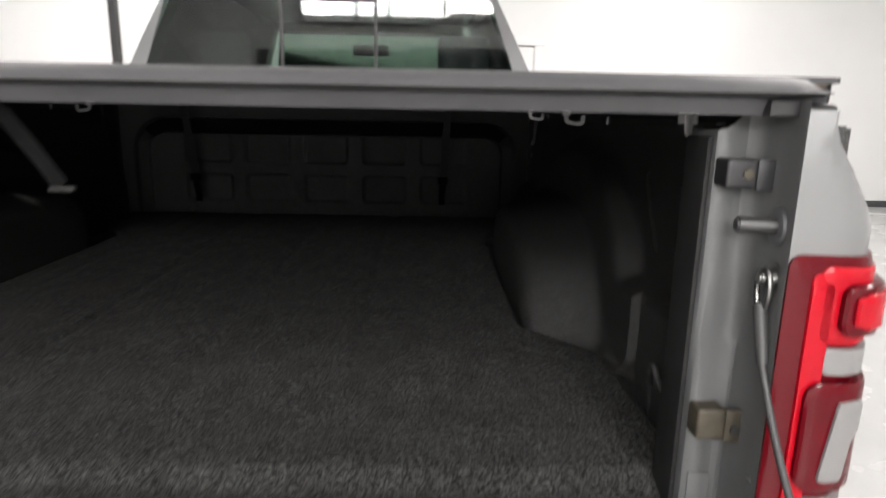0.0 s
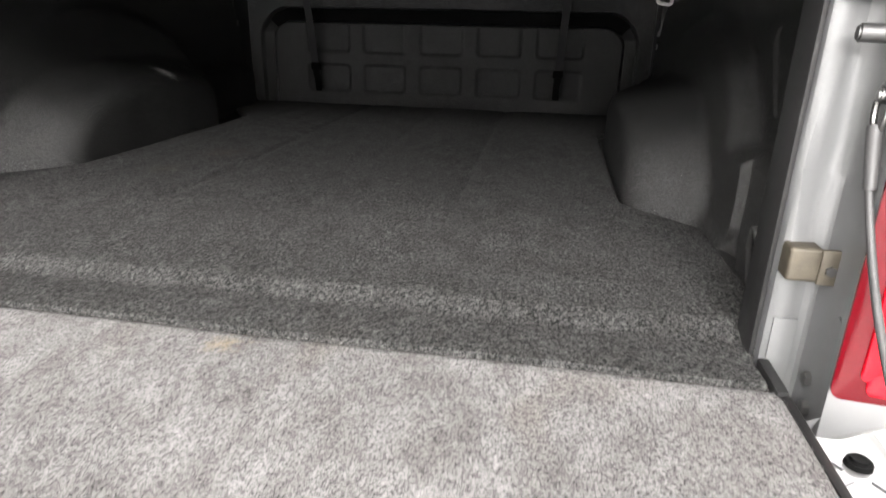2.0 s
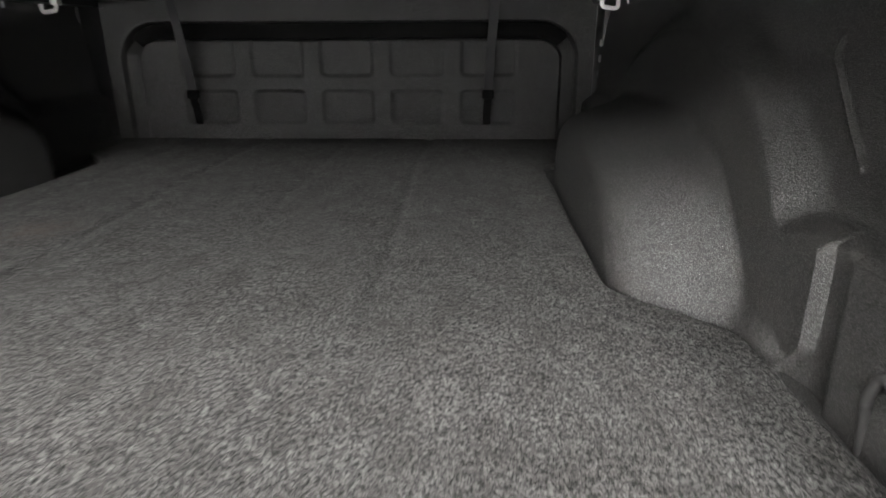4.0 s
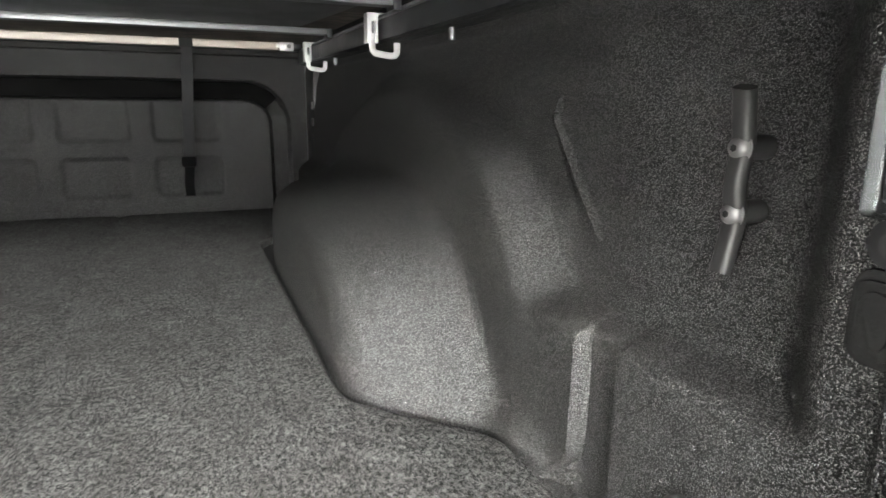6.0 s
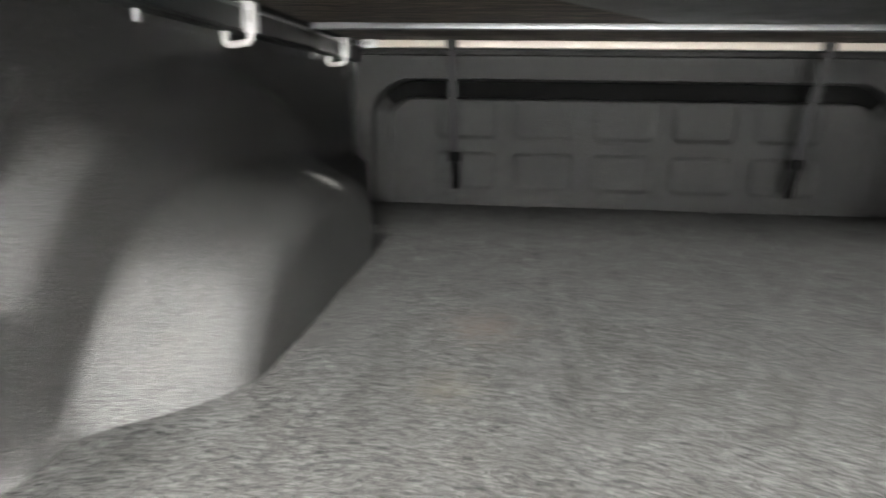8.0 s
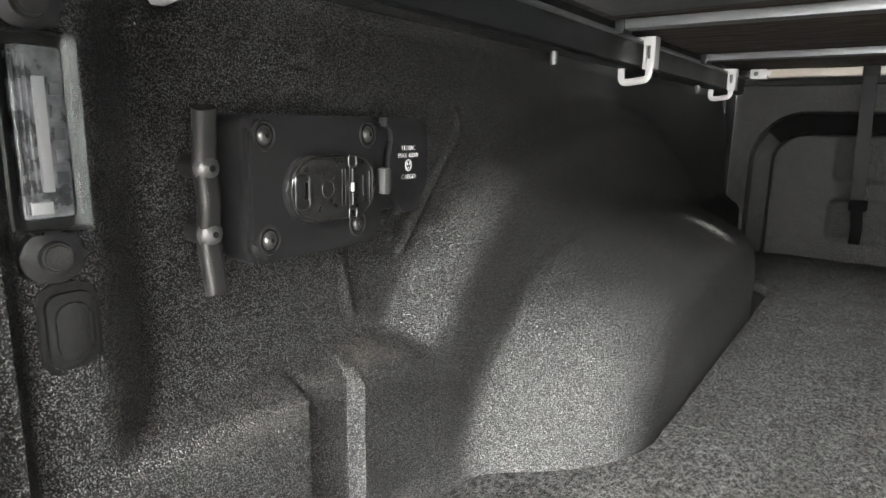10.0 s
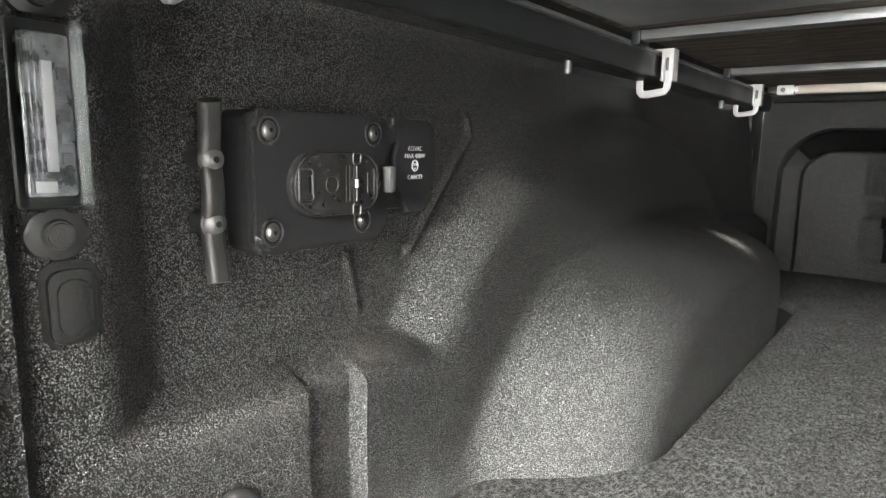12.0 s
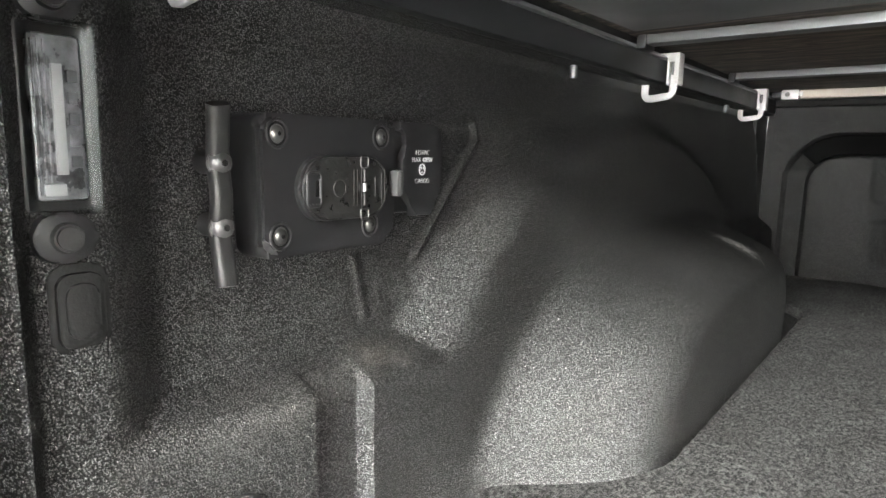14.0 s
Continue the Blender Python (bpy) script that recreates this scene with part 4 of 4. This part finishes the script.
outline("flap_rim", [(0.349 + a, 0.302 + b) for a, b in slab(0.095, 0.047, 0.0232, 8)], -0.7945, 0.0009, SMOKE)
outline("latch_rim", [(0.3105 + a, 0.302 + b) for a, b in slab(0.0145, 0.0255, 0.004, 4)], -0.7925, 0.0009, DULL)
part("latch", box(-0.7935, -0.7922, 0.3045, 0.3165, 0.291, 0.313, 0.0006), BLACK, outlet)
part("latch_slot", box(-0.7925, -0.7912, 0.3115, 0.3145, 0.2965, 0.3085, 0.0005), PITCH, outlet)
part("latch_tongue", box(-0.7925, -0.7908, 0.3152, 0.3168, 0.2955, 0.3095, 0.0004), BARS, outlet)
part("flap_hinge", box(-0.794, -0.7922, 0.3625, 0.3675, 0.286, 0.318, 0.0008), RUBBER, outlet)
for z0, z1 in ((0.288, 0.2975), (0.3065, 0.316)):
    part("hinge_pin", rod((-0.7915, 0.365, z0), (-0.7915, 0.365, z1), 0.001, n=10), DULL, outlet)
for z in (0.281, 0.322):
    outline("hinge_ear", [(0.366 + a, z + b) for a, b in slab(0.009, 0.0085, 0.002, 3)], -0.7922, 0.0008, DULL)
part("hinge_clip", box(-0.7925, -0.7900, 0.3635, 0.3658, 0.2985, 0.3055, 0.0005), CLAMP, outlet)
outline("moulded_ring", [(0.338 + 0.0066 * math.cos(k * math.pi / 10), 0.302 + 0.0066 * math.sin(k * math.pi / 10)) for k in range(20)], -0.7928, 0.0005, SMOKE)
for k in range(2):
    part("flap_rib", box(-0.7933, -0.7922, 0.3535 + 0.004 * k, 0.3542 + 0.004 * k, 0.288, 0.316, 0.0002), SMOKE, outlet)
for y, z0, z1 in ((0.379, 0.294, 0.310), (0.387, 0.288, 0.313), (0.391, 0.290, 0.316)):
    part("flap_rib", box(-0.7933, -0.7922, y, y + 0.0008, z0, z1, 0.0002), DULL, outlet)
part("pull_tab", box(-0.800, -0.789, 0.404, 0.413, 0.293, 0.315, 0.003), PULL, outlet, "grey pull tab")
lid_shape = [(0.4240, 0.356), (0.4737, 0.356), (0.4850, 0.350), (0.4878, 0.335), (0.4878, 0.305), (0.4828, 0.290), (0.4737, 0.282), (0.4726, 0.273), (0.4455, 0.273), (0.4421, 0.282),
             (0.4319, 0.292), (0.4274, 0.305), (0.4274, 0.325), (0.4342, 0.336), (0.4330, 0.346), (0.4240, 0.349)]
lid = part("outlet_lid", plate(lid_shape, -0.812, -0.803, "x", 0.002), BLACK, outlet, "black lid with white lettering")
part("lid_bracket", box(-0.862, -0.810, 0.40, 0.465, 0.276, 0.352, 0.004), BLACK, outlet)


def lettering(text, y, z, size, x, parent):
    data = bpy.data.curves.new("lettering", "FONT")
    data.body, data.size, data.align_x, data.extrude, data.offset = text, size, "CENTER", 0.0002, -0.0001
    temp = new("temporary", data)
    bpy.context.view_layer.update()
    me = bpy.data.meshes.new_from_object(temp.evaluated_get(bpy.context.evaluated_depsgraph_get()))
    bpy.data.objects.remove(temp)
    ob = finish("lettering", me, PRINT, parent, "white printed words", smooth=False)
    ob.matrix_local = pose(x, y, z, 90, 0, 90)
    return ob


outlet.matrix_local = Matrix.Translation((-0.0275, 0.0232, 0.002)) @ Matrix.Diagonal((1.0, 0.92, 1.0, 1.0))
lettering("115VAC", 0.4555, 0.328, 0.0062, -0.8025, outlet)
lettering("MAX 400W", 0.4555, 0.3215, 0.0062, -0.8025, outlet)
lettering("CARGO", 0.4555, 0.3025, 0.0062, -0.8025, outlet)
part("socket_mark", sweep([(-0.8025, 0.4555 + 0.0042 * math.cos(a), 0.3148 + 0.0048 * math.sin(a)) for a in [2 * math.pi * i / 20 for i in range(21)]], slab(0.0011, 0.0006), up=(1, 0, 0)), PRINT, outlet)
for dy in (-0.0016, 0.0016):
    part("socket_mark", box(-0.8028, -0.8022, 0.4555 + dy - 0.0004, 0.4555 + dy + 0.0004, 0.3148, 0.3172), PRINT, outlet)
part("socket_mark", box(-0.8028, -0.8022, 0.4547, 0.4563, 0.3118, 0.313), PRINT, outlet)


# ---- carpet mats ----
def half_width(y, side=1):
    """Half the width of the bed carpet along the bed, cut round the wheel wells."""
    y = y + np.where(np.asarray(side) > 0, 0.013, -0.013)
    w = 0.755 + 0.045 * smooth(-0.02, 0.13, y) - 0.004 * smooth(0.15, 0.5, y)
    w = w - 0.141 * smooth(0.47, 0.665, y) ** 0.85
    return w + 0.19 * smooth(1.50, 1.80, y) - 0.004 * np.asarray(side) * smooth(0.0, 0.3, y)


def bed_mat():
    ys = np.concatenate([np.arange(-0.076, 0.12, 0.006), np.arange(0.12, 1.55, 0.01), np.arange(1.55, 2.022, 0.02)])
    us = np.linspace(-1, 1, 241)
    U, Y = np.meshgrid(us, ys, indexing="ij")
    X = U * half_width(Y, np.sign(U))
    Z = -0.013 * smooth(0.075, 0.02, Y) + 0.008 * np.clip((0.034 - Y) / 0.105, 0, 1) + 0.001 * np.exp(-((Y - 0.075) / 0.025) ** 2)
    Z += 0.0035 * np.sin(X * 3.1 + 1.2) * np.exp(-((Y + 0.02) / 0.06) ** 2)
    for gx, deep in ((-0.55, 0.002), (-0.295, 0.006), (0.02, 0.002), (0.30, 0.006), (0.56, 0.002)):
        Z -= deep * np.exp(-((X - gx - 0.01 * np.sin(Y * 3)) / 0.012) ** 2) * smooth(0.25, 0.6, Y)
    Z += 0.0012 * np.sin(X * 13 + Y * 5) * np.sin(Y * 9 - X * 4)
    Z -= 0.0015 * smooth(0.99, 1.0, np.abs(U))
    rag = 0.0015 * np.sin(Y * 190) * np.sin(Y * 71 + 1) * (np.abs(U) > 0.999)
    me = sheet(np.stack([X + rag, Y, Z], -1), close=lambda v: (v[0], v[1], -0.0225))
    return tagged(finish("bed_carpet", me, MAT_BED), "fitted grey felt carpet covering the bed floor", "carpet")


def gate_mat():
    xs = np.linspace(-0.767, 0.767, 180)
    ys = np.arange(-0.598, -0.0745, 0.008)
    X, Y = np.meshgrid(xs, ys, indexing="ij")
    Z = -0.010 + 0.0012 * np.sin(X * 11 + Y * 7) * np.sin(Y * 13 - X * 3) - 0.004 * smooth(-0.085, -0.0755, Y)
    Z -= 0.006 * np.maximum(smooth(0.754, 0.767, np.abs(X)), smooth(-0.585, -0.598, Y))
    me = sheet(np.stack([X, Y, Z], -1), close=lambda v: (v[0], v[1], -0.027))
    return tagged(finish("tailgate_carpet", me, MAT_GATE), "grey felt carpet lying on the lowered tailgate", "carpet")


def pile(name, parent, material, count, place, seed):
    """Loose curled fibres standing out of the felt, each a bent narrow strip; place() gives points on the carpet."""
    rng = np.random.default_rng(seed)
    root = place(rng, count)
    turn, lift = rng.uniform(0, 2 * math.pi, count), rng.uniform(0.15, 0.75, count)
    length, wide = rng.uniform(0.0025, 0.0065, count), rng.uniform(0.00012, 0.00024, count)
    bend = rng.uniform(-1.1, 1.1, count)
    def ahead(a):
        return np.stack([np.cos(a) * np.cos(lift), np.sin(a) * np.cos(lift), np.sin(lift)], -1)
    mid = root + ahead(turn) * (length * 0.5)[:, None]
    tip = mid + ahead(turn + bend) * (length * 0.5)[:, None] - np.stack([0 * bend, 0 * bend, length * 0.18], -1)
    across = np.stack([-np.sin(turn), np.cos(turn), 0 * turn], -1) * wide[:, None]
    verts = np.stack([root - across, root + across, mid + across, mid - across, tip], 1)
    me = bpy.data.meshes.new(name)
    base = np.arange(count)[:, None] * 5
    quads, tris = base + np.array([0, 1, 2, 3]), base + np.array([3, 2, 4])
    loops = np.concatenate([quads.ravel(), tris.ravel()]).astype(np.int32)
    me.vertices.add(count * 5)
    me.vertices.foreach_set("co", verts.astype(np.float32).ravel())
    me.loops.add(len(loops))
    me.loops.foreach_set("vertex_index", loops)
    me.polygons.add(count * 2)
    me.polygons.foreach_set("loop_start", np.concatenate([np.arange(count) * 4, count * 4 + np.arange(count) * 3]).astype(np.int32))
    me.update(calc_edges=True)
    me.validate()
    return tagged(finish(name, me, material, parent, smooth=False), kind="stuff")


def fibre_material(name, dark, light):
    m = mat(name, light, 0.9, spec=0.2)
    g = m.node_tree.nodes.new("ShaderNodeNewGeometry")
    tone = ramp(m, g, "Random Per Island", [(0.4, dark), (0.7, tuple((a + b) / 2 for a, b in zip(dark, light))), (1.0, light)])
    wire(m, tone, "Color", shade(m), "Base Color")
    return m


def on_bed(rng, n):
    y = np.where(rng.random(n) < 0.75, rng.uniform(-0.07, 1.0, n), rng.uniform(1.0, 1.9, n))
    x = rng.uniform(-1, 1, n)
    x = x * (half_width(y, np.sign(x)) - 0.002)
    z = -0.013 * smooth(0.075, 0.02, y) + 0.008 * np.clip((0.034 - y) / 0.105, 0, 1)
    return np.stack([x, y, z - 0.0012], -1)


def bed_edges(rng, n):
    y = rng.uniform(0.0, 1.46, n)
    x = np.sign(rng.random(n) - 0.5)
    x = x * (half_width(y, x) + rng.uniform(-0.004, 0.003, n))
    return np.stack([x, y, -0.004 + 0 * y], -1)


def on_gate(rng, n):
    return np.stack([rng.uniform(-0.764, 0.764, n), rng.uniform(-0.597, -0.078, n), np.full(n, -0.0108)], -1)


carpet = bed_mat()
# fibres follow: shade put into the bed's colour, the tailgate's left lit
pile("loose_fibre", carpet, fibre_material("bed_fibre_shaded", (0.003, 0.003, 0.0032), (0.16, 0.16, 0.157)), 190000, on_bed, 3)
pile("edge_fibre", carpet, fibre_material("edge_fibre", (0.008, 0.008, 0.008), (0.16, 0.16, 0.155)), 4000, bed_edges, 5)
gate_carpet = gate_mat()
pile("loose_fibre", gate_carpet, fibre_material("gate_fibre_lit", (0.014, 0.014, 0.015), (0.32, 0.315, 0.308)), 90000, on_gate, 4)

# ---- tonneau cover ----
cover = thing("tonneau_cover", "black soft tonneau cover on aluminium rails", "tonneau cover")
def cover_height(y):
    return 0.492 + 0.020 * smooth(0.0, 0.65, y)


cover_x, cover_y = np.meshgrid(np.linspace(-0.868, 0.868, 24), np.linspace(-0.03, 2.05, 40), indexing="ij")
top = np.stack([cover_x, cover_y, cover_height(cover_y) + 0.010 + 0.0008 * np.sin(cover_y * 9 + cover_x * 3)], -1)
finish("cover_sheet", sheet(top, close=lambda v: (v[0], v[1], v[2] - 0.006)), VINYL_TOP, cover, "black vinyl cover sheet")
low = np.stack([cover_x * 0.985, cover_y, cover_height(cover_y)], -1)[:, ::-1]
finish("cover_backing", sheet(low, close=lambda v: (v[0], v[1], v[2] + 0.003)), BACKING, cover, "dark streaked underside")
rear_shape = [(-0.078, 0.485), (-0.074, 0.491), (-0.05, 0.501), (-0.01, 0.5015), (0.02, 0.500), (0.03, 0.488), (0.02, 0.464), (-0.045, 0.464), (-0.052, 0.480)]
bm = bmesh.new()
rows = []
for x in np.concatenate([[-0.852, -0.845, -0.825, -0.80], np.linspace(-0.7, 0.7, 8), [0.80, 0.825, 0.845, 0.852]]):
    k = 1 - 0.75 * smooth(0.80, 0.852, np.array(abs(x))) ** 2
    rows.append([bm.verts.new((x, y if y > -0.02 else -0.02 + (y + 0.02) * (0.35 + 0.65 * k), 0.486 + (z - 0.486) * k)) for y, z in rear_shape])
for a, b in zip(rows, rows[1:]):
    for i in range(len(a)):
        j = (i + 1) % len(a)
        bm.faces.new((a[i], a[j], b[j], b[i]))
bm.faces.new(rows[0])
bm.faces.new(rows[-1])
part("rear_rail", bm, VINYL_TOP, cover, "vinyl-wrapped rear rail with a rubber lip")
for side in (1, -1):
    part("side_rail", box(side * 0.8395, side * 0.866, -0.02, 1.97, 0.4545, 0.4905, 0.003), RAIL, cover, "black anodised side rail")
    part("side_rail_lip", box(side * 0.836, side * 0.849, -0.02, 1.97, 0.4915, 0.4965, 0.0015), BARS, cover)
# strips added along both edges to block light leaking under the cover
for side in (1, -1):
    hem = [(side * 0.858, y, float(cover_height(y)) - 0.004) for y in np.linspace(-0.02, 2.0, 24)]
    part("edge_closure", sweep(hem, slab(0.016, 0.022, 0.003)), RUBBER, cover, "black strip added to close the cover's edge")
for y in (0.45, 0.955, 1.465):
    bow = part("cross_bow", box(-0.832, 0.832, y - 0.016, y + 0.016, float(cover_height(y)) - 0.0165, float(cover_height(y)) - 0.0025, 0.003), BARS, cover, "satin aluminium cross bow")
    for side in (1, -1):
        part("bow_end", box(side * 0.822, side * 0.836, y - 0.02, y + 0.02, 0.489, 0.5095, 0.003), RAIL, bow)
tube = part("front_tube", box(-0.772, 0.772, 1.889, 1.911, 0.4885, 0.5105, 0.005, 3), CREAM, cover, "cream anodised front tube")
for side in (1, -1):
    part("tube_end", box(side * 0.812, side * 0.838, 1.891, 1.909, 0.4915, 0.5085, 0.004), RAIL, tube)
    clip = part("tube_clamp", box(side * 0.773, side * 0.814, 1.886, 1.914, 0.4865, 0.5115, 0.003), CLAMP, tube, "bright aluminium tube clamp")
    part("tube_screw", rod((side * 0.799, 1.886, 0.4995), (side * 0.799, 1.8815, 0.4995), 0.006, n=12, bevel=0.001), STEEL, clip)
    part("tube_tab", box(side * 0.763, side * 0.774, 1.883, 1.888, 0.494, 0.5055, 0.001), CLAMP, clip)
# filler added above the front panel to keep outside light from showing
part("front_closure", box(-0.868, 0.868, 1.994, 2.06, 0.476, 0.5105, 0.003), RUBBER, cover, "black rubber strip added to close the gap over the front panel")
part("front_header", box(-0.84, 0.84, 1.93, 1.99, 0.490, 0.509, 0.004), RAIL, cover)


def rail_clamp(y, side):
    """A bright bracket that grips the rail from inside: slotted plate, arm over the rail and a bent strap below it."""
    c = part("rail_clamp", box(side * 0.815, side * 0.8185, y - 0.013, y + 0.013, 0.449, 0.5005, 0.001), CLAMP, cover, "bright aluminium rail clamp with a bent strap")
    for lo, hi in ((0.8185, 0.8225), (0.8305, 0.8345)):
        part("cheek", box(side * lo, side * hi, y - 0.013, y + 0.013, 0.449, 0.494, 0.001), CLAMP, c)
    part("bridge", box(side * 0.8185, side * 0.8345, y - 0.0125, y + 0.013, 0.4865, 0.5005, 0.0012), CLAMP, c)
    part("arm", box(side * 0.8345, side * 0.860, y - 0.0125, y + 0.0125, 0.4945, 0.5005, 0.0015), CLAMP, c)
    part("slot", box(side * 0.8225, side * 0.8305, y - 0.004, y + 0.012, 0.470, 0.4865, 0.0005), RUBBER, c)
    part("pin", rod((side * 0.8265, y - 0.007, 0.4865), (side * 0.8265, y - 0.007, 0.466), 0.0022, n=10), BARS, c)
    strap = [(0.8265, 0.472), (0.8265, 0.446), (0.8275, 0.4375), (0.8315, 0.433), (0.840, 0.4315), (0.862, 0.4285), (0.869, 0.4295), (0.8725, 0.433), (0.8735, 0.439), (0.8735, 0.4525)]
    strap = [(side * x, y, z) for x, z in strap]
    part("strap", sweep(strap, slab(0.012, 0.005, 0.0015), up=(0, 1, 0)), CLAMP, c)
    return c


for side in (1, -1):
    for y in (0.235, 1.08, 1.73):
        rail_clamp(y, side)

# straps that hang from the cover's front
for side in (1, -1):
    bx = 0.503 if side > 0 else 0.533
    tx = 0.518 if side > 0 else 0.543
    path = curve_points([(side * tx, 1.886, 0.506), (side * tx, 1.886, 0.488), (side * tx, 1.894, 0.45), (side * (bx + 0.006), 1.932, 0.30), (side * (bx + 0.001), 1.950, 0.17), (side * bx, 1.955, 0.12)], 8)
    strap = part("hanging_strap", sweep(path, slab(0.030, 0.0022), up=(0, 1, 0)), WEB, cover, "grey webbing strap with a black buckle")
    part("strap_wrap", box(side * (tx - 0.018), side * (tx + 0.018), 1.884, 1.9145, 0.485, 0.5115, 0.003), RUBBER, strap)
    part("buckle", box(side * (bx - 0.022), side * (bx + 0.02), 1.938, 1.956, 0.148, 0.178, 0.005), PITCH, strap, "black plastic buckle")
    tail = curve_points([(side * bx, 1.952, 0.15), (side * (bx - 0.004), 1.958, 0.10), (side * (bx - 0.003), 1.968, 0.058)], 6)
    part("strap_tail", sweep(tail, slab(0.027, 0.003), up=(0, 1, 0)), PITCH, strap, "black strap tail")
path = curve_points([(0.0, -0.018, 0.478), (0.020, -0.019, 0.452), (0.048, -0.020, 0.415), (0.073, -0.022, 0.379)], 8)
pull = part("pull_strap", sweep(path, slab(0.017, 0.0022), up=(0, 1, 0)), PITCH, cover, "short black webbing pull strap")
part("strap_hem", box(0.061, 0.087, -0.026, -0.018, 0.373, 0.379, 0.002), RUBBER, pull)
